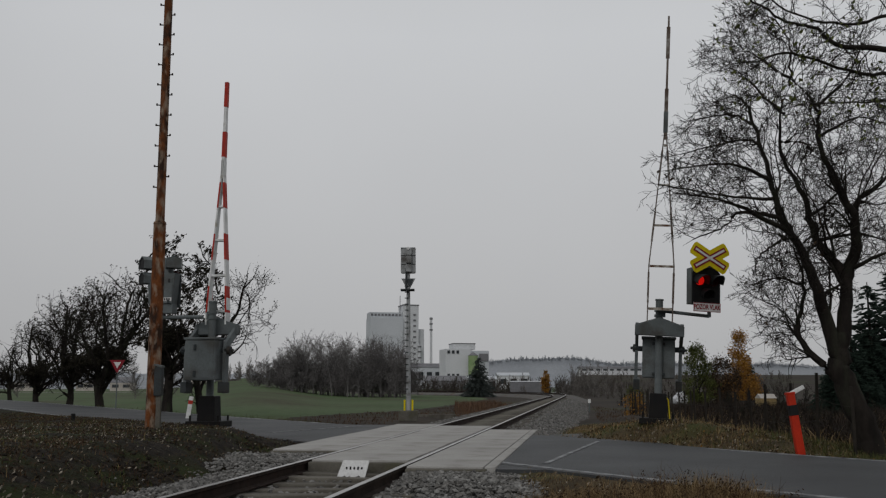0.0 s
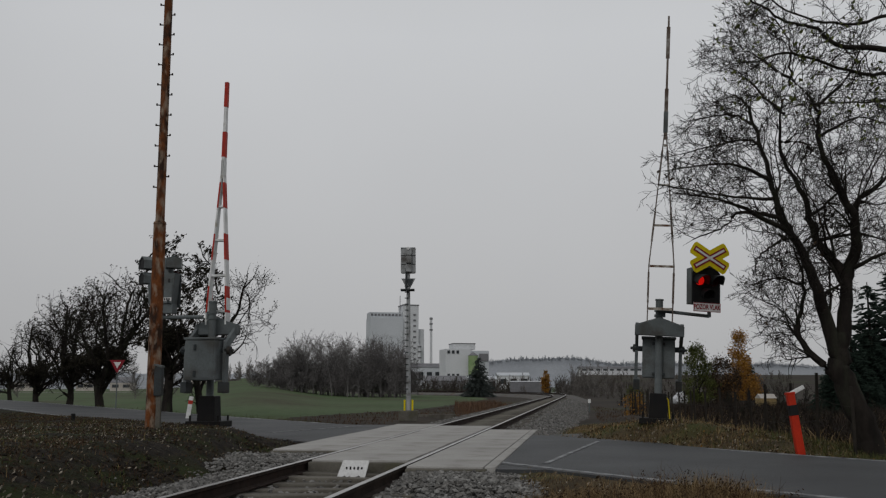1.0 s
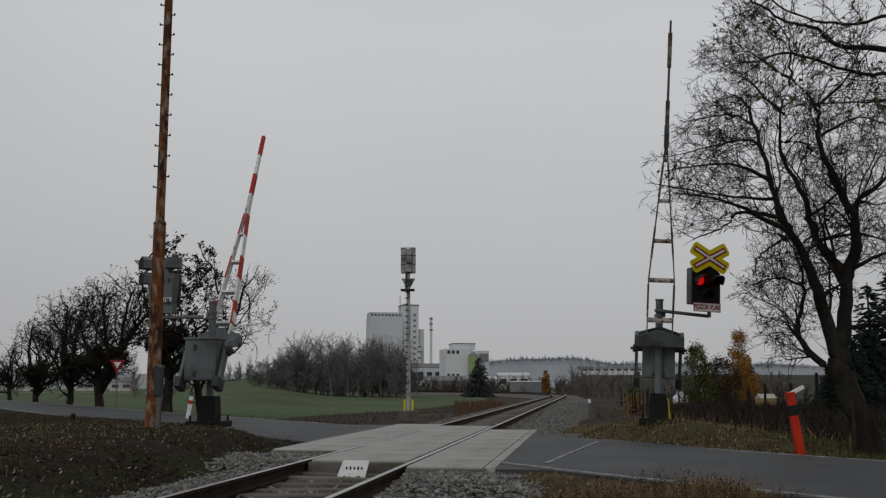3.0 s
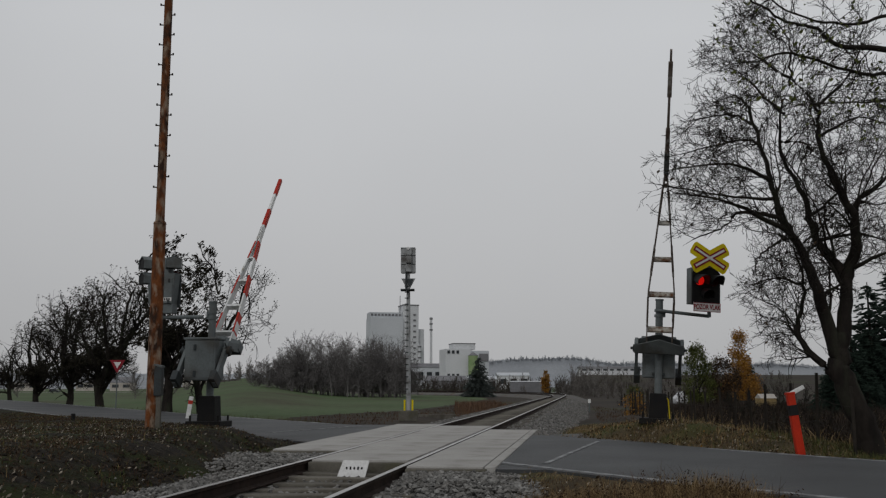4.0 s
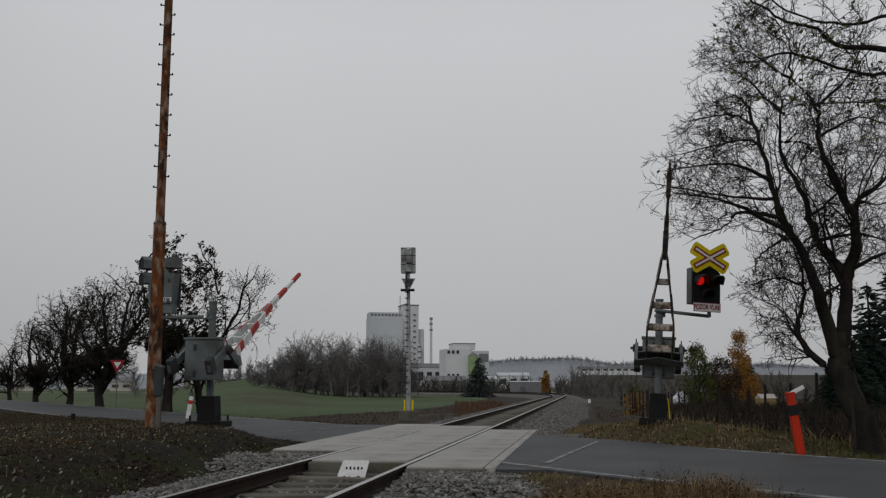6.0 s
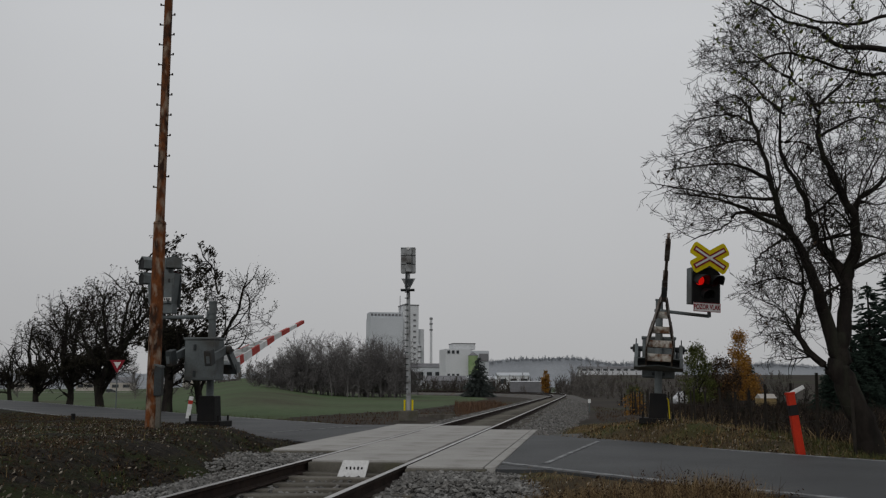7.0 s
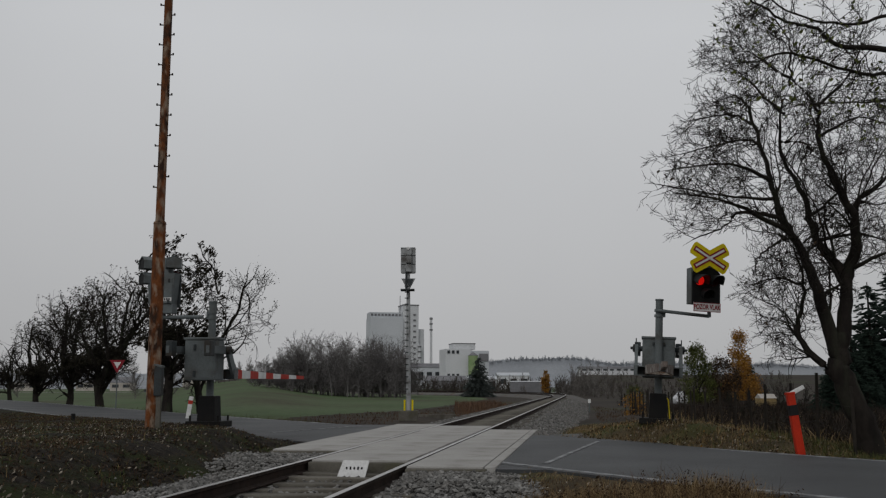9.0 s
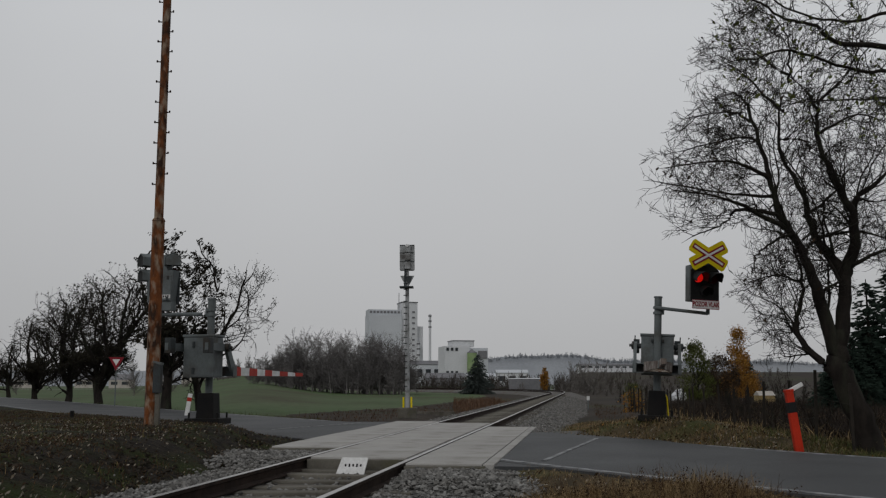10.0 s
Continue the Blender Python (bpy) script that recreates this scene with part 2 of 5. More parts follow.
def from_arrays(name, verts, faces, mat, parent=None, smooth=False):
    me = bpy.data.meshes.new(name)
    me.from_pydata(verts, [], faces)
    for mm in mat if isinstance(mat, (list, tuple)) else [mat]:
        me.materials.append(mm)
    if smooth:
        me.polygons.foreach_set("use_smooth", [True] * len(me.polygons))
    me.update()
    ob = new(name, me)
    ob.parent = parent
    return ob


# ---- plan: the track's line, the road's line and the lie of the land ----
AZ = radians(8.38)
TX, TY = math.sin(AZ), math.cos(AZ)


def on_track(s, d, z=0.0):
    """Place s metres along the straight track and d metres to the right of its axis."""
    d = d - 3.1
    return Vector((s * TX + d * TY, s * TY - d * TX, z))


def track_line(s):
    """Axis and heading of the track, straight and then bending left."""
    s0, radius, bend = 112.0, 150.0, radians(45)
    if s <= s0:
        return on_track(s, 0), AZ
    a = min((s - s0) / radius, bend)
    c = on_track(s0, 0) + Vector((-TY, TX, 0)) * radius
    p = c + Vector((math.cos(AZ - a), -math.sin(AZ - a), 0)) * radius
    rest = s - s0 - a * radius
    h = AZ - a
    return p + Vector((math.sin(h), math.cos(h), 0)) * rest, h


ROAD = [(16.5, -4.6), (9.6, 4.8), (4.6, 11.6), (2.9, 14.2), (0.1, 19.0), (-5.4, 26.3), (-11.9, 36.2), (-19.6, 48.4), (-34.0, 71.0), (-62.0, 112.0), (-100.0, 160.0)]
ROAD_HALF = 2.45


def smooth_line(points, step=0.6):
    out = []
    pts = [Vector((*p, 0)) for p in points]
    for i in range(1, len(pts) - 2):
        a, b, c, d = pts[i - 1:i + 3]
        n = max(2, int((c - b).length / step))
        for k in range(n):
            t = k / n
            out.append(0.5 * ((2 * b) + (c - a) * t + (2 * a - 5 * b + 4 * c - d) * t * t + (3 * b - a - 3 * c + d) * t ** 3))
    return out


ROAD_LINE = smooth_line(ROAD)
ROAD_NP = np.array([(p.x, p.y) for p in ROAD_LINE])
TRACK_NP = np.array([tuple(track_line(s)[0])[:2] for s in np.arange(-70, 330, 1.0)])


def smoothstep(a, b, x):
    t = np.clip((x - a) / (b - a), 0, 1)
    return t * t * (3 - 2 * t)


def nearest(line, x, y):
    out = np.empty(x.shape)
    for i in range(0, x.size, 4000):
        dx = x.flat[i:i + 4000][:, None] - line[:, 0]
        dy = y.flat[i:i + 4000][:, None] - line[:, 1]
        out.flat[i:i + 4000] = np.sqrt((dx * dx + dy * dy).min(1))
    return out


def land(x, y):
    """Height of the ground, and its kind: 0 soil, 1 dry grass, 2 field, 3 scrub."""
    x, y = np.asarray(x, float), np.asarray(y, float)
    s = x * TX + y * TY
    d = x * TY - y * TX + 3.1
    dr, dt = nearest(ROAD_NP, x, y), nearest(TRACK_NP, x, y)
    # side of the road: positive beyond it
    beyond = (y - np.interp(x, ROAD_NP[::-1, 0], ROAD_NP[::-1, 1])) > 0
    left = d < 0
    far = np.clip(y - 40, 0, 240)
    z = np.full(x.shape, -0.35)
    z = np.where(left & ~beyond, 0.24 - 0.10 * smoothstep(-7, -14, d), z)
    # the field: a low swell left of the copse, and a hollow further left where the far lane runs
    bearing = x / np.maximum(y, 1.0)
    hollow = smoothstep(-0.25, -0.30, bearing)
    field = -0.22 - 0.50 * smoothstep(30, 85, y) + 0.75 * smoothstep(210, 330, y) + 0.0012 * far + 0.015 * far * np.exp(-((bearing + 0.20) / 0.06) ** 2)
    field = field * (1 - hollow) + (-0.22 - 0.50 * smoothstep(30, 85, y) - 0.60 * smoothstep(150, 400, y)) * hollow
    z = np.where(left & beyond, field, z)
    z = np.where(~left & beyond, -0.32 + 0.0012 * far + 6.0 * smoothstep(150, 420, y) * smoothstep(18, 60, x), z)
    z = np.where(~left & ~beyond, -0.16, z)
    hump = np.exp(-(((x - 4.5) / 2.2) ** 2 + ((y - 20.0) / 3.2) ** 2))
    z = np.where(~left & beyond, z + 0.62 * hump, z)
    bank = np.exp(-(((x - 5.6) / 2.4) ** 2 + ((y - 16.6) / 2.0) ** 2))
    z = np.where(~left & beyond, z + 0.28 * bank, z)
    # cut down to the track's bed
    deep = -0.33 - 0.25 * smoothstep(28, 36, s)
    k = smoothstep(1.7, 3.6 + 14 * smoothstep(38, 70, s), dt)
    z = z * k + deep * (1 - k)
    # level beside the road
    k = smoothstep(ROAD_HALF + 0.0, ROAD_HALF + 1.5, dr)
    z = z * k + (-0.045) * (1 - k)
    kind = np.where(left, np.where(beyond, 2, 0), np.where(beyond, 1, 1))
    kind = np.where((kind == 1) & beyond & ((d > 9) | (s > 34)), 3, kind)
    kind = np.where((kind == 2) & (dt < 9), 3, kind)
    kind = np.where((kind == 2) & (dr < 4.2), 0, kind)
    return z, kind


def height(x, y):
    return float(land(np.array([x]), np.array([y]))[0][0])


def ground_sheet():
    def axis(fine_low, fine_high, step, reach):
        a = list(np.arange(fine_low, fine_high, step))
        g, v = step, fine_high
        while v < reach:
            a.append(v)
            g *= 1.055
            v += g
        g, v = step, fine_low - step
        while v > -reach:
            a.insert(0, v)
            g *= 1.055
            v -= g
        return np.array(a)
    xs, ys = axis(-14, 12, 0.22, 3000), axis(4, 40, 0.22, 3000)
    X, Y = np.meshgrid(xs, ys)
    Z, kind = land(X, Y)
    rough = np.array([noise.noise(Vector((a * 0.9, b * 0.9, 0))) * 0.06 + noise.noise(Vector((a * 3.1, b * 3.1, 5))) * 0.03
                      if abs(a) < 40 and -5 < b < 90 else 0.0 for a, b in zip(X.flat, Y.flat)]).reshape(X.shape)
    dr = nearest(ROAD_NP, X, Y)
    Z = Z + rough * smoothstep(ROAD_HALF, ROAD_HALF + 0.8, dr)
    n, m = X.shape
    idx = np.arange(n * m).reshape(n, m)
    faces = np.stack([idx[:-1, :-1], idx[:-1, 1:], idx[1:, 1:], idx[1:, :-1]], -1).reshape(-1, 4)
    ob = from_arrays("ground", np.stack([X, Y, Z], -1).reshape(-1, 3).tolist(), faces.tolist(), [SOIL, DRY, FIELD, SCRUB], smooth=True)
    ob.data.polygons.foreach_set("material_index", kind[:-1, :-1].reshape(-1).astype(np.int32))
    tagged(ob, "dark soil verge, dry grass and green winter field", "ground", kind="structure")


def ribbon(name, line, left, right, z, mat, thick=0.1):
    """A strip along a line, from left to right of it, with depth."""
    verts, faces = [], []
    for i, p in enumerate(line):
        a, b = line[max(i - 1, 0)], line[min(i + 1, len(line) - 1)]
        t = (b - a).normalized()
        n = Vector((t.y, -t.x, 0))
        for o, zz in ((left, z - thick), (left, z), (right, z), (right, z - thick)):
            verts.append(tuple(p + n * o + Vector((0, 0, zz))))
        if i:
            k = 4 * i
            for j in range(3):
                faces.append((k - 4 + j, k - 3 + j, k + 1 + j, k + j))
    return from_arrays(name, verts, faces, mat)


# ---- the large structure ----
ground_sheet()


def road_surface():
    tagged(ribbon("road", ROAD_LINE, -ROAD_HALF, ROAD_HALF, -0.012, ASPHALT, 0.12), "worn grey asphalt country road over the railway", "road", kind="structure")
    d_of = [p.x * TY - p.y * TX + 3.1 for p in ROAD_LINE]
    near = [p for p, d in zip(ROAD_LINE, d_of) if d > 3.2]
    away = [p for p, d in zip(ROAD_LINE, d_of) if d < -5.2]
    for line in (near, away):
        for side in (-1, 1):
            a, b = sorted((side * (ROAD_HALF - 0.22), side * (ROAD_HALF - 0.10)))
            tagged(ribbon("edge_line", line, a, b, -0.006, LINE, 0.004), "faded white painted road edge line", "road marking", kind="structure")
    # stop lines, parallel to the track
    for s0, d0, s1, d1 in ((13.06, 2.54, 18.5, 3.30), (20.9, -3.90, 25.1, -2.75)):
        tagged(ribbon("stop_line", [on_track(s0 + (s1 - s0) * i / 6, d0 + (d1 - d0) * i / 6) for i in range(7)], -0.036, 0.036, -0.004, LINE, 0.006), "worn white stop line before the crossing", "road marking", kind="structure")

    for name, d0, d1, s0, s1 in (("right", 1.965, 4.6, 12.2, 23.0), ("left", -4.4, -1.965, 17.6, 25.9)):
        ap = slab(B(), [tuple(on_track(s, d))[:2] for s, d in ((s0 + (2.4 if d0 < 0 else 0), d0), (s0, d1), (s1, d1), (s1 - (0 if d0 < 0 else 2.2), d0))][::1], 2, -0.13, -0.016)
        tagged(link("road_apron", ap, ASPHALT), "asphalt apron where the road meets the crossing panels", "road", kind="structure")


road_surface()


def cant(p):
    """How far the outer rail is raised in the bend."""
    return 0.14 * float(smoothstep(100, 128, p.y))


def track():
    top = empty("railway_track", pose(0, 0, 0), "single railway track with bright rail heads on ballast", "railway track")
    line = [track_line(s) for s in list(np.arange(-60, 108, 2.0)) + list(np.arange(108, 300, 2.5))]
    profile = [(-0.035, 0.0), (0.035, 0.0), (0.036, -0.035), (0.010, -0.05), (0.010, -0.125), (0.07, -0.145), (0.07, -0.16),
               (-0.07, -0.16), (-0.07, -0.145), (-0.010, -0.125), (-0.010, -0.05), (-0.036, -0.035)]
    for side in (-0.7535, 0.7535):
        verts, faces, index = [], [], []
        for i, (p, h) in enumerate(line):
            n = Vector((math.cos(h), -math.sin(h), 0))
            lift = cant(p) * (0.5 + 0.5 * side / 0.7535)
            for o, z in profile:
                verts.append(tuple(p + n * (side + o) + Vector((0, 0, z + lift))))
            if i:
                k, m = 12 * i, 12
                for j in range(12):
                    q = (j + 1) % 12
                    faces.append((k - m + j, k - m + q, k + q, k + j))
                    index.append(0 if j == 0 else 1)
        ob = from_arrays("rail", verts, faces, [RAIL_TOP, RAIL_RUST], top)
        ob.data.polygons.foreach_set("material_index", index)
    bed = []
    for i, (p, h) in enumerate(line):
        n = Vector((math.cos(h), -math.sin(h), 0))
        for o, z in ((-3.2, -0.62), (-2.0, -0.20), (-0.95, -0.165), (-0.66, -0.20), (0.66, -0.20), (0.95, -0.165), (2.1, -0.20), (3.6, -0.70)):
            bed.append(tuple(p + n * o + Vector((0, 0, z + cant(p) * (0.5 + 0.4 * max(-1.0, min(1.0, o)))))))
    faces = [(8 * i - 8 + j, 8 * i - 7 + j, 8 * i + 1 + j, 8 * i + j) for i in range(1, len(line)) for j in range(7)]
    from_arrays("ballast_bed", bed, faces, BALLAST, top)
    me = None
    for k in range(190):
        s = -18.12 + k * 0.62
        if 13.2 < s < 25.2:
            continue
        p, h = track_line(s)
        if me is None:
            ob = part("sleeper", box(B(), (2.5, 0.25, 0.2), bevel=0.02), SLEEPER, top)
            me = ob.data
        else:
            ob = new("sleeper", me)
            ob.parent = top
        ob.matrix_basis = pose(p.x, p.y, -0.255 + random.uniform(-0.01, 0.01), 0, random.uniform(-1, 1), -math.degrees(h) + random.uniform(-1, 1))
    return top


TRACK = track()


def crossing_slabs():
    top = empty("level_crossing_deck", pose(0, 0, 0), "pale concrete level crossing panels between and beside rails", "crossing deck")
    me = {}

    def panel(name, s0, s1, d0, d1, z, thick, mat):
        key = (name, round(s1 - s0, 2), round(d1 - d0, 2))
        if key not in me:
            ob = part(name, box(B(), (d1 - d0, s1 - s0, thick), bevel=0.012), mat, top)
            me[key] = ob.data
        else:
            ob = new(name, me[key])
            ob.parent = top
        c = on_track((s0 + s1) / 2, (d0 + d1) / 2, z - thick / 2)
        ob.matrix_basis = pose(c.x, c.y, c.z, random.uniform(-0.05, 0.05), random.uniform(-0.05, 0.05), -math.degrees(AZ))

    for i in range(4):
        panel("concrete_panel", 13.2 + i * 2.95, 13.2 + i * 2.95 + 2.943, -0.685, 0.675, 0.005 + random.uniform(-0.004, 0.004), 0.22, CONCRETE)
    for i in range(4):
        panel("concrete_panel", 15.35 + i * 2.66, 15.35 + i * 2.66 + 2.653, -1.96, -0.82, 0.004 + random.uniform(-0.004, 0.004), 0.20, CONCRETE)
    for i in range(4):
        panel("concrete_panel", 12.3 + i * 2.70, 12.3 + i * 2.70 + 2.693, 0.82, 1.80, 0.004 + random.uniform(-0.004, 0.004), 0.20, CONCRETE)
    for i in range(4):
        panel("edge_strip", 12.25 + i * 2.70, 12.25 + i * 2.70 + 2.693, 1.82, 1.96, 0.006, 0.24, CONCRETE)
    panel("end_beam", 13.06, 13.195, -0.70, 0.69, -0.022, 0.26, KERB)
    panel("end_beam", 15.2, 15.345, -1.96, -0.83, -0.02, 0.30, KERB)
    panel("end_beam", 12.12, 12.295, 0.83, 1.85, -0.02, 0.30, KERB)


crossing_slabs()


# ---- trees ----
class Wood:
    """Collects tapered tubes for one tree."""

    def __init__(self, seed):
        self.r = random.Random(seed)
        self.v, self.f, self.ends = [], [], []
        self.keep = None

    def tube(self, pts, radii, sides):
        base = len(self.v)
        for i, p in enumerate(pts):
            t = (pts[min(i + 1, len(pts) - 1)] - pts[max(i - 1, 0)]).normalized()
            a = t.orthogonal().normalized()
            b = t.cross(a)
            for k in range(sides):
                w = 2 * math.pi * k / sides
                self.v.append(tuple(p + (a * math.cos(w) + b * math.sin(w)) * radii[i]))
        for i in range(len(pts) - 1):
            for k in range(sides):
                q = (k + 1) % sides
                self.f.append((base + i * sides + k, base + i * sides + q, base + (i + 1) * sides + q, base + (i + 1) * sides + k))

    def limb(self, start, way, length, radius, level, conf):
        r = self.r
        n = max(3, int(length / conf["step"][level]))
        pts, radii, p, d = [start], [radius], start.copy(), way.normalized()
        w = conf["wander"][level]
        tip = radius * conf["taper"][level]
        broken = False
        for i in range(n):
            d = (d + Vector((r.uniform(-w, w), r.uniform(-w, w), r.uniform(-w, w) + conf["up"][level]))).normalized()
            if self.keep and i > 0 and not self.keep(p + d * (length / n)):
                broken = True
                break
            p = p + d * (length / n)
            pts.append(p)
            radii.append(radius + (tip - radius) * (i + 1) / n)
        if broken:
            m = len(pts) - 1
            radii = [radius + (0.002 - radius) * i / m for i in range(m + 1)]
        self.tube(pts, radii, 8 if level == 0 else 6 if level == 1 else 4 if level == 2 else 3)
        n = len(pts) - 1
        if broken and level > 1 or level + 1 >= conf["levels"]:
            self.ends.append((p, d))
            return pts
        count = conf["children"][level]
        count = int(count * r.uniform(0.8, 1.2) + 0.5)
        for k in range(count):
            u = conf["from"][level] + (1 - conf["from"][level]) * (k + r.random() * 0.8) / count
            i = min(int(u * n), n - 1)
            q = pts[i].lerp(pts[i + 1], u * n - i)
            t = (pts[i + 1] - pts[i]).normalized()
            side = t.orthogonal().normalized()
            side = Matrix.Rotation(r.uniform(0, 2 * math.pi), 3, t) @ side
            lean = radians(r.uniform(*conf["angle"][level]))
            way2 = t * math.cos(lean) + side * math.sin(lean)
            rad = (radius + (tip - radius) * u) * r.uniform(*conf["thin"][level])
            self.limb(q, way2, length * r.uniform(*conf["short"][level]) * (1.15 - 0.5 * u), max(rad, conf["least"]), level + 1, conf)
        # the end forks
        for k in range(2):
            lean = radians(r.uniform(10, 35))
            side = Matrix.Rotation(r.uniform(0, 2 * math.pi), 3, d) @ d.orthogonal().normalized()
            self.limb(p, d * math.cos(lean) + side * math.sin(lean), length * r.uniform(0.35, 0.6), max(tip * 0.9, conf["least"]), level + 1, conf)
        return pts

    def grown(self, run, r0, r1, count, reach, conf):
        """A limb along a given run, wavering a little, with side branches grown on it."""
        r = self.r
        pts = []
        for i in range(len(run) - 1):
            a, b, c, d = run[max(i - 1, 0)], run[i], run[i + 1], run[min(i + 2, len(run) - 1)]
            for k in range(6):
                t = k / 6
                q = 0.5 * ((2 * b) + (c - a) * t + (2 * a - 5 * b + 4 * c - d) * t * t + (3 * b - a - 3 * c + d) * t ** 3)
                pts.append(q + Vector((r.gauss(0, 1), r.gauss(0, 1), 0)) * 0.018)
        pts.append(run[-1])
        n = len(pts) - 1
        radii = [r1 + (r0 - r1) * (1 - i / n) ** (1.7 if count else 1.0) for i in range(n + 1)]
        if count:
            radii = [min(v, 0.006 + (n - i) * 0.0045) for i, v in enumerate(radii)]
        self.tube(pts, radii, 10)
        for k in range(count):
            u = 0.12 + 0.88 * (k + r.random()) / count
            i = min(int(u * n), n - 1)
            t = (pts[i + 1] - pts[i]).normalized()
            side = Matrix.Rotation(r.uniform(0, 2 * math.pi), 3, t) @ t.orthogonal().normalized()
            lean = radians(r.uniform(30, 65))
            self.limb(pts[i], t * math.cos(lean) + side * math.sin(lean), r.uniform(*reach), max(radii[i] * r.uniform(0.25, 0.42), 0.009), 2, conf)
        if count:
            self.limb(pts[-1], t, r.uniform(*reach), 0.007, 2, conf)


def leaves(spots, size, r, drop=0.04):
    v, f = [], []
    for p in spots:
        a = Vector((r.gauss(0, 1), r.gauss(0, 1), r.gauss(0, 1))).normalized()
        b = a.orthogonal().normalized()
        c = a.cross(b)
        s = size * r.uniform(0.6, 1.3)
        k = len(v)
        for x, y, z in ((-1, 0, 0), (-0.2, 0.5, 0.15), (0.7, 0.35, 0.1), (1.2, 0, -0.15), (0.6, -0.4, 0.12), (-0.3, -0.5, 0.1)):
            v.append(tuple(p + (b * x + c * y + a * z) * s * 0.5))
        f.append(tuple(range(k, k + 6)))
    return v, f


FRUIT = {"levels": 5, "step": (0.35, 0.3, 0.22, 0.16, 0.14), "wander": (0.16, 0.26, 0.30, 0.34, 0.35), "up": (0.05, 0.06, 0.05, 0.05, 0.05),
         "taper": (0.6, 0.45, 0.4, 0.45, 0.5), "children": (5, 5, 5, 4, 0), "from": (0.5, 0.25, 0.2, 0.15, 0), "angle": ((35, 65), (30, 65), (30, 70), (25, 70), (0, 0)),
         "thin": ((0.45, 0.7), (0.4, 0.65), (0.45, 0.7), (0.5, 0.8), (1, 1)), "short": ((0.75, 1.1), (0.5, 0.8), (0.45, 0.75), (0.4, 0.7), (1, 1)), "least": 0.008}


def bare_tree(name, where, limbs, conf, seed, label, bark, radius, leaf=None, category="tree", keep=None):
    top = empty(name, pose(*where), label, category)
    w = Wood(seed)
    w.keep = keep
    for start, way, length, rad, level in limbs:
        w.limb(Vector(start), Vector(way), length, rad, level, conf)
    trunk = from_arrays("trunk", w.v, w.f, bark, top, True)
    if leaf:
        count, size, mat = leaf
        high = [e for e in w.ends if e[0].z > 2.6] or w.ends
        spots = [w.r.choice(high)[0] + Vector((w.r.gauss(0, 0.06), w.r.gauss(0, 0.06), w.r.gauss(0, 0.06))) for _ in range(count)]
        v, f = leaves(spots, size, w.r)
        tagged(from_arrays("foliage", v, f, mat, top), kind="stuff")
    return top, w


def conifer(name, where, tall, wide, seed, label, mat, sparse=0.0, category="conifer"):
    """A trunk with whorls of drooping boughs that carry small clumps."""
    r = random.Random(seed)
    top = empty(name, pose(*where), label, category)
    part("trunk", cyl(B(), wide * 0.06 + 0.05, tall, (0, 0, tall / 2), top=0.02, seg=8), BARK, top)
    v, f = [], []
    z = tall * 0.06
    while z < tall * 0.99:
        reach = wide * (1 - z / tall) ** 0.85 * r.uniform(0.8, 1.1) + 0.05 * wide
        for k in range(max(6, int(19 * (1 - z / tall)) + 4)):
            if r.random() < sparse:
                continue
            w = r.uniform(0, 2 * math.pi)
            n = max(2, int(reach / (wide * 0.09)))
            for i in range(n):
                u = (i + 1) / n
                p = Vector((math.cos(w) * reach * u, math.sin(w) * reach * u, z - reach * 0.28 * u * u + r.gauss(0, 0.02 * wide)))
                s = wide * 0.13 * r.uniform(0.6, 1.2) * (1.1 - 0.4 * u)
                for _ in range(5):
                    a = Vector((math.cos(w + r.gauss(0, 0.8)), math.sin(w + r.gauss(0, 0.8)), r.uniform(-0.5, 0.2))).normalized()
                    b = a.orthogonal().normalized() * 0.28
                    k0 = len(v)
                    for q in (p - a * s * 0.4, p + b * s, p + a * s, p - b * s):
                        v.append(tuple(q))
                    f.append((k0, k0 + 1, k0 + 2, k0 + 3))
        z += tall * 0.035 * r.uniform(0.7, 1.3)
    tagged(from_arrays("crown", v, f, mat, top), kind="stuff")
    return top


def leafy(name, where, tall, wide, seed, label, mat, count=2600, leaf=0.16, cone=0.0, category="tree"):
    """A small tree in leaf: limbs, and many leaf clumps in uneven masses with gaps."""
    r = random.Random(seed)
    top = empty(name, pose(*where), label, category)
    w = Wood(seed)
    conf = dict(FRUIT, levels=3, children=(7, 5, 0, 0, 0), up=(0.1, 0.12, 0.1, 0, 0), short=((0.35, 0.55), (0.4, 0.6), (0.4, 0.6), (0, 0), (0, 0)))
    w.limb(Vector((0, 0, -0.2)), Vector((0, 0, 1)), tall * 0.5, wide * 0.05 + 0.03, 0, conf)
    from_arrays("trunk", w.v, w.f, BARK, top)
    puffs = []
    for _ in range(80):
        z = r.uniform(0.06, 0.97) if not cone else r.random() ** 1.5 * 0.93 + 0.04
        reach = wide * ((1 - z) ** 0.8 * 0.95 + 0.08 if cone else math.sin(math.pi * min(z * 0.9 + 0.1, 1)) ** 0.6 * 0.8)
        a = r.uniform(0, 2 * math.pi)
        q = r.uniform(0.1, 1.0) ** 0.5
        puffs.append((Vector((math.cos(a) * reach * q, math.sin(a) * reach * q, z * tall)), wide * r.uniform(0.14, 0.30)))
    spots = []
    for _ in range(count):
        c, s = r.choice(puffs)
        spots.append(c + Vector((r.gauss(0, 1), r.gauss(0, 1), r.gauss(0, 1))) * s * 0.6)
    v, f = leaves(spots, leaf, r)
    tagged(from_arrays("crown", v, f, mat, top), kind="stuff")
    return top


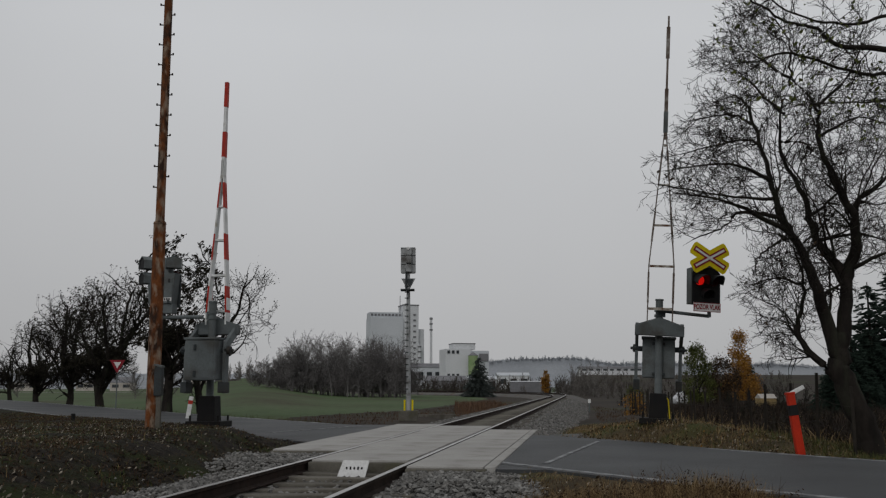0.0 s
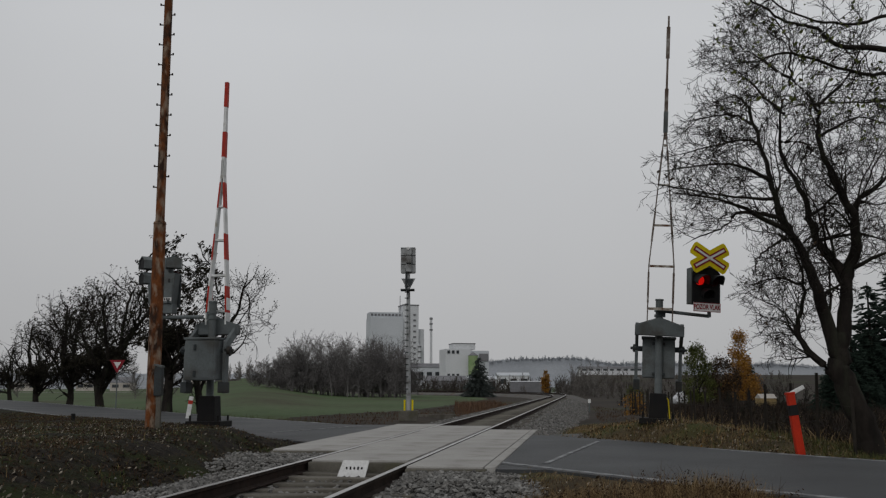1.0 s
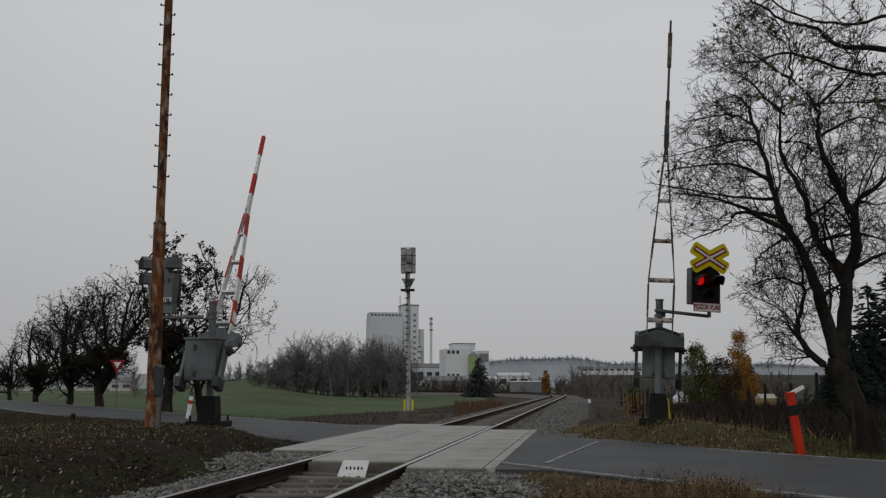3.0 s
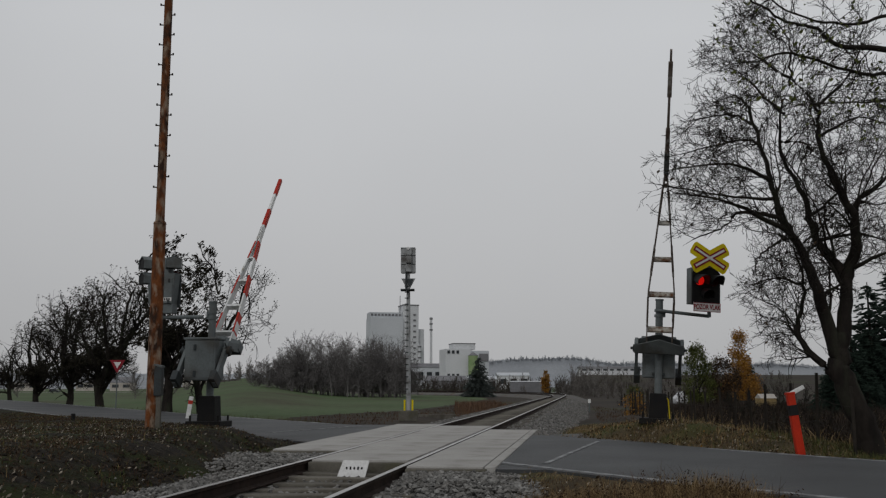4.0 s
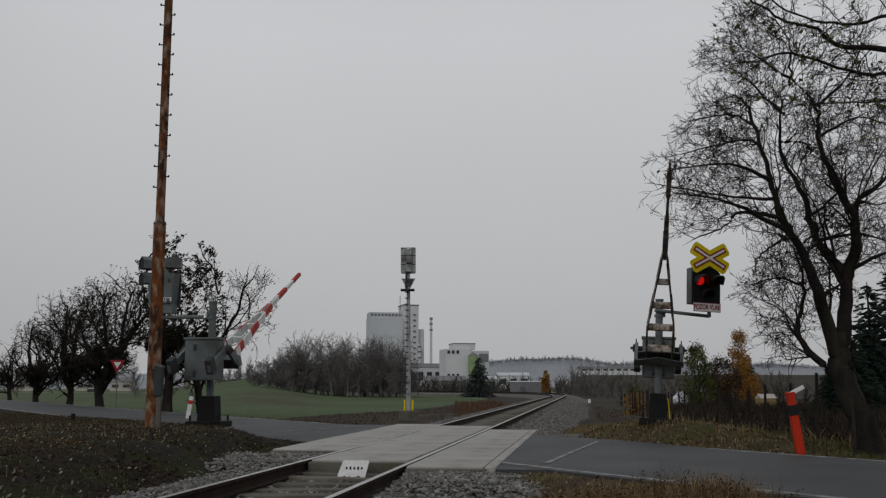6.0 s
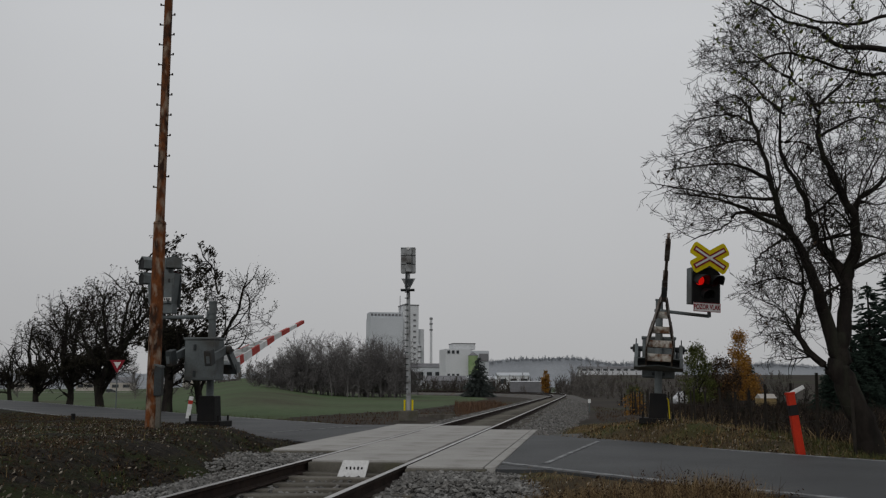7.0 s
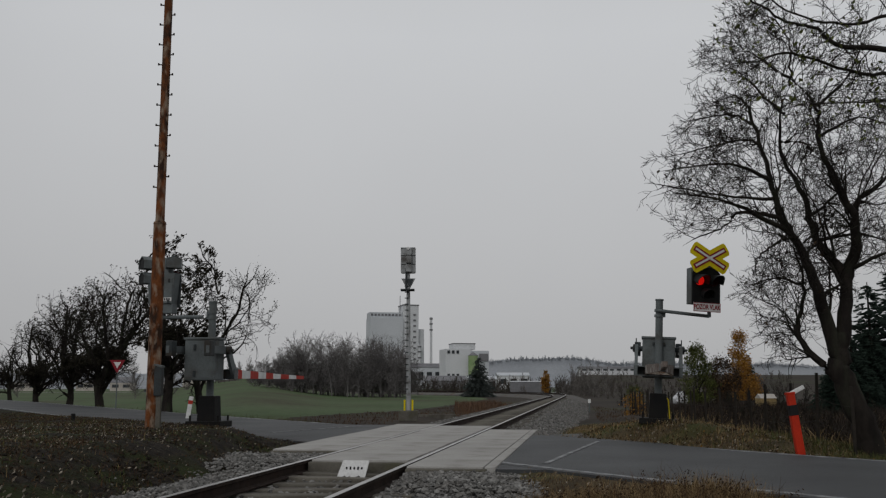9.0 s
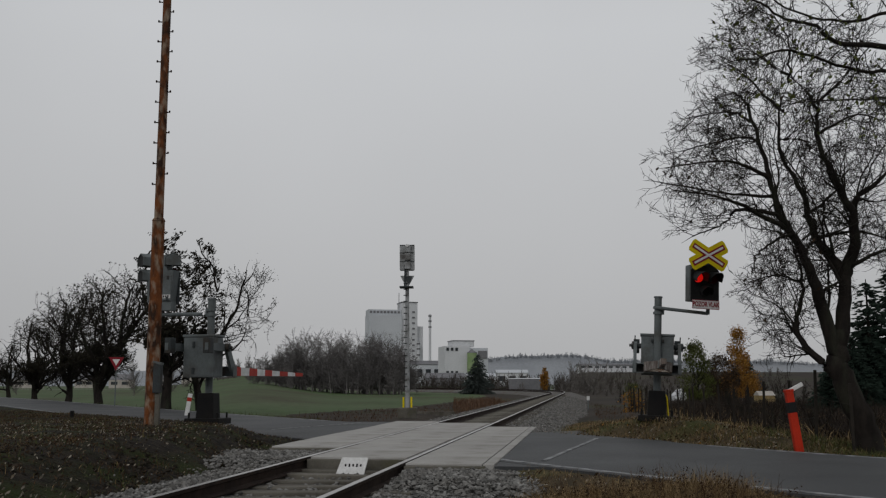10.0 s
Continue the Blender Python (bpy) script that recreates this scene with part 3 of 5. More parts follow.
# ---- crossing machinery ----
def barrier(m, label, left):
    """A half barrier. Local y: the lowered boom's way; x: its hinge; z up. Returns the thing and its boom."""
    top = empty("crossing_barrier", m, label, "crossing barrier", "barriers at the level crossing")
    part("base_plate", box(B(), (0.74, 0.62, 0.12), (0, 0, 0.03), 0.015), BLACK, top, "black tarred foundation plate")
    bm = box(B(), (0.38, 0.36, 0.52), (0, 0, 0.33), 0.02, taper=0.88)
    part("pedestal", bm, BLACK, top, "black tarred tapered pedestal")
    bm = B()
    rod(bm, (-0.235, 0.08, 0.06), (-0.20, 0.08, 0.46), 0.013)
    rod(bm, (-0.20, 0.08, 0.46), (-0.12, 0.06, 0.58), 0.013)
    part("cable_guard", bm, YELLOW, top, "yellow cable tube")
    for x in (-0.30, 0.30):
        for y in (-0.24, 0.24):
            part("bolt", cyl(B(), 0.022, 0.12, (x, y, 0.14), seg=8), BLACK, top)
    bm = cyl(B(), 0.075, 2.0, (0, 0, 1.5), seg=24)
    cyl(bm, 0.088, 0.03, (0, 0, 2.5), seg=24)
    part("post", bm, GREY, top)
    bm = cyl(B(), 0.10, 0.05, (0, 0, 2.28), seg=24)
    cyl(bm, 0.10, 0.05, (0, 0, 2.17), seg=24)
    box(bm, (0.05, 0.06, 0.16), (-0.10, 0, 2.225), 0.006)
    part("collar", bm, GREY, top)
    # drive cabinet, behind the post
    cab = part("drive_cabinet", box(B(), (0.66, 0.44, 0.80), (0, -0.31, 1.30), 0.03), GREY, top)
    part("lid", box(B(), (0.70, 0.48, 0.05), (0, -0.31, 1.725), 0.015), GREY, cab)
    part("door", box(B(), (0.58, 0.012, 0.68), (0, -0.535, 1.29), 0.004), GREY, cab)
    for z in (1.03, 1.55):
        part("hinge", box(B(), (0.05, 0.03, 0.12), (-0.10, -0.55, z), 0.006), GREY_DARK, cab)
    for z in (0.98, 1.60):
        part("bracket", box(B(), (0.26, 0.07, 0.06), (0, -0.07, z), 0.008), GREY_DARK, top)
    part("hinge_shaft", cyl(B(), 0.055, 1.06, (0, -0.22 if left else -0.34, 1.50), (0, 90, 0), seg=16), GREY_DARK, top)

    # moving boom, hinged at its origin
    reach_x, end_y = (0.45, 0.56) if left else (0.48, 0.58)
    boom = new("boom")
    boom.parent = top
    for sx in (-1, 1):
        x0, x1 = sorted((sx * (reach_x - 0.065), sx * reach_x))
        arm = [(-0.86, 0.07), (-0.86, -0.07), (0.06, -0.08), (0.34, -0.50), (0.40, -0.57), (end_y, -0.57), (end_y, -0.37), (0.46, -0.36), (0.17, 0.05), (0.06, 0.08)]
        part("arm", slab(B(), arm, 0, x0, x1), GREY, boom)
        w = part("counterweight", box(B(), (0.13, 0.22, 0.30), (sx * (reach_x - 0.05), -0.74, 0.02), 0.015), GREY_DARK, boom)
        part("hub", cyl(B(), 0.085, 0.10, (sx * 0.47, 0, 0), (0, 90, 0), seg=16), GREY_DARK, boom)
        part("hub_bolt", cyl(B(), 0.03, 0.07, (sx * 0.54, 0, 0), (0, 90, 0), seg=8), GREY_DARK, boom)
        part("latch_rod", rod(B(), (sx * 0.46, 0.0, 0.10), (sx * 0.46, 0.02, 0.21), 0.012), GREY_DARK, boom)
    gw = reach_x + 0.01
    gable = [(-gw, 0.34), (gw, 0.34), (gw, 0.54), (0.02, 0.70), (-0.02, 0.70), (-gw, 0.54)]
    part("gable_plate", slab(B(), gable, 2, -0.575, -0.555), GREY, boom)
    part("gable_plate", slab(B(), gable, 2, -0.395, -0.375), GREY, boom)
    part("gable_flange", box(B(), (2 * gw, 0.02, 0.20), (0, 0.345, -0.475), 0.004), GREY_DARK, boom)
    size = 5.80 if left else 6.80

    joint = 0.65 * size
    wide, wide_to = (0.215, 0.9) if left else (0.25, 1.75)

    def leg(y):
        """Half spacing and depth of the legs, y metres from the hinge."""
        u = min(max((y - wide_to) / (joint - wide_to), 0), 1)
        return wide + (0.022 - wide) * u, 0.195 + (0.075 - 0.195) * min((y - 0.6) / (size - 0.6), 1)

    foot = -0.56
    leg_mat = WHITE if left else OLD_LEG
    for sx in (-1, 1):
        bm = B()
        ys = [0.55, wide_to, 0.5 * (wide_to + joint), joint, joint + 0.3]
        ring = []
        for y in ys:
            half, deep = leg(y)
            t = 0.016 if left else 0.012
            ring.append([bm.verts.new((sx * half + a, y, foot + b)) for a, b in ((-t, 0.0), (t, 0.0), (t, deep), (-t, deep))])
        for a, b in zip(ring, ring[1:]):
            for k in range(4):
                bm.faces.new((a[k], a[(k + 1) % 4], b[(k + 1) % 4], b[k]))
        bm.faces.new(ring[0]), bm.faces.new(ring[-1])
        bmesh.ops.recalc_face_normals(bm, faces=bm.faces)
        part("boom_leg", bm, leg_mat, boom)
    # single tip pole
    bm = B()
    ring = []
    for y in (joint - 0.1, size):
        half, deep = leg(y)
        t = (0.034 if y < size else 0.026) * (1 if left else 0.72)
        ring.append([bm.verts.new((a, y, foot + b)) for a, b in ((-t, 0.0), (t, 0.0), (t, deep), (-t, deep))])
    for k in range(4):
        bm.faces.new((ring[0][k], ring[0][(k + 1) % 4], ring[1][(k + 1) % 4], ring[1][k]))
    bm.faces.new(ring[0]), bm.faces.new(ring[1])
    bmesh.ops.recalc_face_normals(bm, faces=bm.faces)
    part("tip_pole", bm, leg_mat, boom)
    for y in ((0.83, 1.58, 2.33, 3.05) if left else (0.88, 1.75, 2.58, 3.40, 4.2)):
        half, deep = leg(y)
        part("rung", box(B(), (2 * half - 0.03, 0.045, deep * 0.8), (0, y, foot + deep * 0.5), 0.004), WHITE if left else OLD_WHITE, boom)
    # red stripes, 3 mm proud of the legs' outer faces
    pitch = (size - 0.80) / 9 if left else 0.62
    k = 0
    y0 = 0.80 if left else 1.0
    while y0 + pitch * k < size - 0.1:
        if k % 2 == 0:
            a, b = y0 + pitch * k, min(y0 + pitch * (k + 1), size + 0.004)
            for sx in (-1, 1):
                bm = B()
                ring = []
                for y in (a, b):
                    half, deep = leg(y)
                    if y > joint + 0.1:
                        half = 0.018
                    o = sx * (half + 0.019)
                    i = sx * (half - 0.019)
                    ring.append([bm.verts.new(c) for c in ((i, y, foot - 0.003), (o, y, foot - 0.003), (o, y, foot + deep + 0.003), (i, y, foot + deep + 0.003))])
                for j in range(3 if a < joint - 0.1 else 4):
                    bm.faces.new((ring[0][j], ring[0][(j + 1) % 4], ring[1][(j + 1) % 4], ring[1][j]))
                if a >= joint - 0.1:
                    bm.faces.new(ring[0]), bm.faces.new(ring[1])
                bmesh.ops.recalc_face_normals(bm, faces=bm.faces)
                part("red_stripe", bm, RED if left else OLD_LEG, boom, "red reflective stripe" if left else "")
        k += 1
    if not left:
        part("splice_sleeve", box(B(), (0.09, 0.42, 0.14), (0, joint + 0.25, foot + 0.06), 0.006), GREY, boom, "grey splice sleeve")
    return top, boom


def words(text, size, name, mat, parent, m):
    """Lettering as a flat mesh, in the built-in font."""
    cu = bpy.data.curves.new(name, "FONT")
    cu.offset = 0.004
    cu.body, cu.size, cu.extrude, cu.align_x, cu.align_y = text, size, 0.001, "CENTER", "CENTER"
    tmp = bpy.data.objects.new("tmp", cu)
    me = bpy.data.meshes.new_from_object(tmp)
    bpy.data.objects.remove(tmp)
    me.materials.clear()
    me.materials.append(mat)
    ob = new(name, me)
    ob.parent = parent
    ob.matrix_basis = m
    return ob


def crossbuck(parent):
    """St Andrew's cross on a yellow plate cut to its outline; faces -y."""
    def bar(w, h, ang):
        return [Matrix.Rotation(ang, 2) @ Vector(c) for c in ((-w, -h), (w, -h), (w, h), (-w, h))]
    ang = radians(30)
    c, s = math.cos(ang), math.sin(ang)
    w, h = 0.395, 0.135
    notch_x, notch_y = h / s, h / c
    outline = []
    for sx, sy in ((1, 1), (-1, 1), (-1, -1), (1, -1)):
        ax = Vector((c * sx, s * sy))
        n = Vector((-s * sx, c * sy))
        corner = [ax * w - n * h, ax * (w + 0.03) - n * (h - 0.05), ax * (w + 0.03) + n * (h - 0.05), ax * w + n * h]
        side = (Vector((sx * notch_x, 0)), Vector((0, sy * notch_y)))
        seq = [side[0], *corner, side[1]] if sx * sy > 0 else [side[1], *corner[::-1], side[0]]
        outline += seq[:-1]
    bm = slab(B(), [tuple(p) for p in outline], 1, -0.012, 0.0)
    plate = part("crossbuck", bm, YELLOW, parent, "yellow plate with red and white cross")
    for sgn in (1, -1):
        part("red_bar", slab(B(), [tuple(p) for p in bar(0.375, 0.054, ang * sgn)], 1, -0.016 - 0.002 * (sgn + 1), -0.0125), SIGN_RED, plate)
        part("white_bar", slab(B(), [tuple(p) for p in bar(0.345, 0.021, ang * sgn)], 1, -0.0225 - 0.001 * (sgn + 1), -0.0165), SIGN_WHITE, plate)
    return plate


def hood(bm, r, length, x, z):
    """An open half tube over a lamp, pointing to -y."""
    n = 14
    a, b = [], []
    for k in range(n + 1):
        w = radians(-25 + 230 * k / n)
        for rr, lst in ((r, a), (r - 0.008, b)):
            slope = 1.0 if math.sin(w) > 0 else 0.75
            lst.append((bm.verts.new((x + rr * math.cos(w), 0, z + rr * math.sin(w))), bm.verts.new((x + rr * math.cos(w), -length * (0.55 + 0.45 * max(math.sin(w), 0)), z + rr * math.sin(w) - 0.055))))
    for l in (a, b):
        for p, q in zip(l, l[1:]):
            bm.faces.new((p[0], q[0], q[1], p[1]))
    for p, q, p2, q2 in zip(a, a[1:], b, b[1:]):
        bm.faces.new((p[1], q[1], q2[1], p2[1]))
    bmesh.ops.recalc_face_normals(bm, faces=bm.faces)


def warning_signal(m, label, front):
    """Two-lamp crossing signal; its front faces -y. Its origin lies at the board's middle."""
    top = empty("crossing_signal", m, label, "warning light", "signals at the level crossing")
    part("housing", box(B(), (0.56, 0.22, 0.74), (-0.035 if front else 0, 0.14, -0.02), 0.012), GREY, top)
    board = [(-0.30, -0.40), (0.30, -0.40), (0.30, 0.24), (0.16, 0.40), (-0.16, 0.40), (-0.30, 0.24)]
    part("target_board", slab(B(), board, 1, -0.008, 0.012), BOARD, top, "matt black target board")
    lamps = []
    for x in (-0.15, 0.15):
        bm = B()
        hood(bm, 0.125, 0.40, x, 0.09)
        bmesh.ops.translate(bm, verts=bm.verts, vec=(0, -0.01, 0))
        part("hood", bm, BOARD if front else GREY, top)
        bm = cyl(B(), 0.098, 0.02, (x, -0.016, 0.09), (90, 0, 0), seg=28)
        lamps.append(part("lens", bm, LENS_GLOW if front else LENS_DARK, top, "round red lens"))
    bm = B()
    hood(bm, 0.12, 0.26, 0, -0.18)
    part("hood", bm, BOARD if front else GREY, top)
    part("lens", cyl(B(), 0.09, 0.02, (0, -0.016, -0.18), (90, 0, 0), seg=28), BOARD, top, "unlit lens")
    shutter = None
    # Added disc: both lenses always glow, and it hides one to imitate flashing.
    if front:
        shutter = part("shutter", cyl(B(), 0.112, 0.006, (0, 0, 0), (90, 0, 0), seg=28), LENS_DARK, top, "added dark disc that hides one glowing lens to imitate flashing")
    return top, shutter


HEAD_L, HEAD_R = radians(11.2), radians(11.6)
LEFT_AT, RIGHT_AT = (-4.74, 19.75, 0.23), (4.36, 19.8, 0.28)
m_left = pose(*LEFT_AT, 0, 0, -math.degrees(HEAD_L))
m_right = pose(*RIGHT_AT, 0, 0, 0) @ pose(0, 0, 0, 0, 2.6, 0) @ pose(0, 0, 0, 0, 0, 180 - math.degrees(HEAD_R))
barrier_left, boom_left = barrier(m_left, "grey barrier machine with red and white striped boom", True)
barrier_right, boom_right = barrier(m_right, "grey barrier machine with long weathered boom beside fence", False)


def right_signal():
    top, shutter = warning_signal(pose(5.34, 19.4, 3.045, 0, 2.6, 9), "black crossing signal with red lamps under yellow crossbuck", True)
    x = crossbuck(top)
    x.matrix_basis = pose(-0.09, -0.36, 0.50, 0, 0, 0)
    part("crossbuck_bracket", box(B(), (0.08, 0.36, 0.08), (0.02, -0.18, 0.37), 0.008), GREY_DARK, top)
    plate = part("sign_plate", box(B(), (0.575, 0.014, 0.185), (0.01, -0.02, -0.455), 0.003), SIGN_WHITE, top, "white plate with red lettering")
    for sz, c in (((0.565, 0.006, 0.010), (0.01, -0.029, -0.369)), ((0.565, 0.006, 0.010), (0.01, -0.029, -0.541)),
                  ((0.010, 0.006, 0.18), (-0.272, -0.029, -0.455)), ((0.010, 0.006, 0.18), (0.292, -0.029, -0.455))):
        part("border", box(B(), sz, c), SIGN_RED, plate)
    t = words("POZOR VLAK", 0.125, "lettering", SIGN_RED, plate, pose(0.01, -0.03, -0.455, 90, 0, 0))
    t.scale = (0.74, 1.08, 1)
    part("stem", box(B(), (0.06, 0.06, 0.16), (0.12, 0.12, -0.56), 0.006), GREY, top)
    bm = rod(B(), (0.12, 0.12, -0.62), (-0.86, 0.45, -0.53), 0.035, 12)
    part("arm", bm, GREY, top)
    return top, shutter


signal_right, blink_cover = right_signal()
SHUT_L, SHUT_R = -0.15, 0.15


def left_signal():
    top = empty("crossing_signal", pose(-5.83, 19.95, 3.16, 0, 0, -14), "grey back of crossing signal on arm of barrier", "warning light", "signals at the level crossing")
    part("housing", slab(B(), [(-0.26, -0.46), (0.26, -0.46), (0.315, 0.18), (-0.315, 0.18)], 1, -0.12, 0.12), GREY, top)
    door = part("back_door", box(B(), (0.50, 0.016, 0.52), (0.02, -0.128, -0.19), 0.006), GREY, top)
    part("target_board", slab(B(), [(-0.33, -0.52), (0.33, -0.52), (0.33, 0.16), (-0.33, 0.16)], 1, 0.12, 0.14), GREY_DARK, top)
    part("lower_box", box(B(), (0.50, 0.20, 0.19), (0.03, 0, -0.56), 0.012), GREY, top)
    def visor(x, z, s, yaw):
        bm = slab(B(), [(-0.17, -0.12), (-0.17, 0.06), (0, 0.15), (0.17, 0.06), (0.17, -0.12), (0.155, -0.12), (0.155, 0.05), (0, 0.135), (-0.155, 0.05), (-0.155, -0.12)], 1, -0.15, 0.13)
        ob = part("hood", bm, GREY, top)
        ob.matrix_basis = pose(x, -0.03, z, 0, 0, yaw) @ Matrix.Diagonal((s, s, s, 1))
        # Left hoods are filled with an added dark plate that stands for shade.
        if x < 0:
            part("hood_inside", slab(B(), [(-0.150, -0.12), (-0.150, 0.045), (0, 0.128), (0.150, 0.045), (0.150, -0.12)], 1, -0.135, 0.125), BOARD, ob, "dark plate for the shade inside the hood")
        else:
            part("hood_back", slab(B(), [(-0.150, -0.12), (-0.150, 0.045), (0, 0.128), (0.150, 0.045), (0.150, -0.12)], 1, -0.145, 0.125), GREY, ob)
    for x, yaw in ((-0.36, -38), (0.24, 30)):
        visor(x, 0.40, 0.98, yaw)
    visor(-0.36, 0.08, 0.9, -38)
    part("lens", cyl(B(), 0.10, 0.02, (-0.17, 0.15, 0.16), (90, 0, 0)), LENS_DARK, top, "round red lens")
    part("lens", cyl(B(), 0.10, 0.02, (0.17, 0.15, 0.16), (90, 0, 0)), LENS_DARK, top, "round red lens")
    part("head_box", box(B(), (0.34, 0.20, 0.36), (-0.02, 0.02, 0.33), 0.012), GREY, top)
    part("number_mark", box(B(), (0.035, 0.004, 0.085), (-0.04, -0.139, -0.10)), SIGN_WHITE, door, "small white number reduced to a bar")
    plate = part("number_plate", box(B(), (0.20, 0.006, 0.075), (0.17, -0.139, -0.37)), SIGN_WHITE, door, "small white plate with illegible marks")
    for i in range(3):
        part("mark", box(B(), (0.03, 0.004, 0.045), (0.12 + i * 0.05, -0.144, -0.37)), BOARD, plate)
    for z in (0.02, -0.42):
        part("door_hinge", box(B(), (0.05, 0.02, 0.08), (0.20, -0.14, z), 0.004), GREY_DARK, door)
    bm = rod(B(), (-0.02, 0.02, -0.73), (0.93, -0.02, -0.74), 0.038, 12)
    rod(bm, (-0.02, 0.02, -0.75), (-0.02, 0.02, -0.62), 0.034, 12)
    part("arm", bm, GREY, top)


left_signal()


def rusty_pole():
    """A tall riveted tube in two thicknesses, with stepping pegs up both sides."""
    top = empty("rusty_pole", pose(-5.31, 17.8, 0.18, 0, -0.15, 0), "tall rust-brown steel pole with climbing pegs", "utility pole")
    bm = cyl(B(), 0.126, 3.88, (0, 0, 1.94), top=0.113, seg=24)
    cyl(bm, 0.125, 0.06, (0, 0, 3.88), seg=24, top=0.09)
    part("lower_tube", bm, RUST, top)
    part("upper_tube", cyl(B(), 0.084, 6.2, (0, 0, 6.95), top=0.074, seg=20), RUST, top)
    part("foot_plate", cyl(B(), 0.19, 0.05, (0, 0, 0.02), seg=20), RUST, top)
    for i in range(22):
        z = 4.55 + i * 0.20
        s = 1 if i % 2 else -1
        bm = rod(B(), (0, 0, z), (s * 0.135, -0.03, z), 0.012, 6)
        rod(bm, (s * 0.135, -0.03, z - 0.012), (s * 0.137, -0.03, z + 0.028), 0.016, 6)
        part("peg", bm, RAIL_RUST, top)
    part("cable_box", box(B(), (0.14, 0.16, 0.52), (0.12, -0.08, 0.92), 0.012), GREY_DARK, top, "grey cable box strapped to the pole")
    part("cable_box_lid", box(B(), (0.16, 0.18, 0.04), (0.12, -0.08, 1.20), 0.01, (0, 14, 0)), GREY, top)
    part("cable_duct", box(B(), (0.085, 0.085, 0.66), (0.13, -0.07, 0.33), 0.01), KERB, top, "weathered grey cable duct")


rusty_pole()


def main_signal():
    """The back of a railway light signal on a slender mast."""
    top = empty("railway_signal", pose(-1.13, 32.0, -0.02, 0, -0.4, 0), "grey railway light signal seen from behind", "railway signal")
    part("footing", box(B(), (0.62, 0.62, 0.35), (0, 0, 0.08), 0.03), KERB, top, "dark concrete footing")
    part("mast", cyl(B(), 0.082, 5.0, (0, 0, 2.55), top=0.058, seg=14), GREY_LIGHT, top)
    for x in (-0.13, 0.13):
        part("mast_foot", box(B(), (0.06, 0.10, 0.36), (x, 0, 0.42), 0.01), YELLOW, top, "yellow mast foot")
    for i in range(18):
        part("rung", box(B(), (0.12, 0.03, 0.03), (-0.06, -0.08, 0.95 + i * 0.2)), GREY_DARK, top)
    part("platform", box(B(), (0.46, 0.42, 0.05), (-0.02, -0.05, 4.22), 0.008), GREY_DARK, top)
    tri = [(-0.24, 0.40), (0.24, 0.40), (0.05, 0.06), (-0.05, 0.06)]
    part("triangle_board", slab(B(), [(x, 4.22 + z) for x, z in tri], 1, 0.05, 0.07), GREY_LIGHT, top, "grey triangular board")
    part("inner_triangle", slab(B(), [(x * 0.55 + 0.05, 4.30 + z * 0.72) for x, z in tri], 1, -0.10, -0.085), GREY_DARK, top)
    head = part("signal_head", box(B(), (0.50, 0.16, 0.88), (0, 0.0, 5.22), 0.05), GREY_LIGHT, top)
    for z in (4.94, 5.24, 5.50):
        part("lamp_case", box(B(), (0.20, 0.16, 0.25), (0.02, -0.14, z), 0.03), GREY_LIGHT, head)
        part("seam", box(B(), (0.50, 0.012, 0.02), (0, -0.085, z + 0.14)), GREY_DARK, head)
    part("lamp_cap", cyl(B(), 0.05, 0.1, (0.0, -0.2, 5.60), (90, 0, 0), seg=12), SIGN_WHITE, head)
    part("cable", rod(B(), (-0.08, -0.10, 4.2), (-0.06, -0.12, 4.95), 0.03, 8), GREY_DARK, top)


main_signal()


def marker_board():
    a = on_track(12.78, 0.00, -0.12)
    top = empty("marker_board", pose(a.x, a.y, a.z, 60, 0, -math.degrees(AZ) - 1), "white board with smudged marks leaning on panel", "marker board")
    part("board", slab(B(), [(-0.22, -0.17), (0.17, -0.17), (0.21, 0.16), (-0.15, 0.16)], 2, -0.012, 0.012), SIGN_WHITE, top)
    for i in range(5):
        part("mark", box(B(), (0.022, 0.034 + 0.012 * (i % 2), 0.004), (-0.085 + i * 0.052, 0.045, 0.0145), turn=(0, 0, 8 - 4 * i)), BOARD, top, "dark illegible mark")


marker_board()


def red_post():
    top = empty("marker_post", pose(5.48, 15.0, -0.05, 0, -7.5, 0), "leaning orange-red marker post with white head", "marker post")
    part("shaft", box(B(), (0.13, 0.10, 0.94), (0, 0, 0.47), 0.015, taper=0.92), ORANGE, top)
    part("band", box(B(), (0.128, 0.105, 0.16), (0, 0, 0.70), 0.006), BOARD, top, "black reflector band")
    part("crest", box(B(), (0.135, 0.105, 0.04), (0, 0, 0.955), 0.006), ORANGE, top)
    part("head", box(B(), (0.26, 0.05, 0.06), (0.12, 0.03, 0.985), 0.01, (0, -20, 0)), SIGN_WHITE, top, "white slanted head")


red_post()


def delineator():
    top = empty("delineator_post", pose(-8.35, 31.8, -0.15, 0, 8, 12), "white roadside post with red reflector band", "delineator")
    part("post", box(B(), (0.14, 0.10, 0.85), (0, 0, 0.42), 0.02), SIGN_WHITE, top)
    part("band", box(B(), (0.145, 0.105, 0.13), (0, 0, 0.66), 0.01), RED, top)


delineator()


def yield_sign():
    top = empty("yield_sign", pose(-15.3, 45.5, -0.2), "red and white give way sign at the roadside", "road sign")
    part("pole", cyl(B(), 0.03, 2.4, (0, 0, 1.2), seg=8), GREY, top)
    part("plate", slab(B(), [(-0.36, 2.45), (0.36, 2.45), (0.0, 1.83)], 1, -0.06, -0.045), SIGN_RED, top)
    part("field", slab(B(), [(-0.17, 2.35), (0.17, 2.35), (0.0, 2.06)], 1, -0.066, -0.061), SIGN_WHITE, top)


yield_sign()


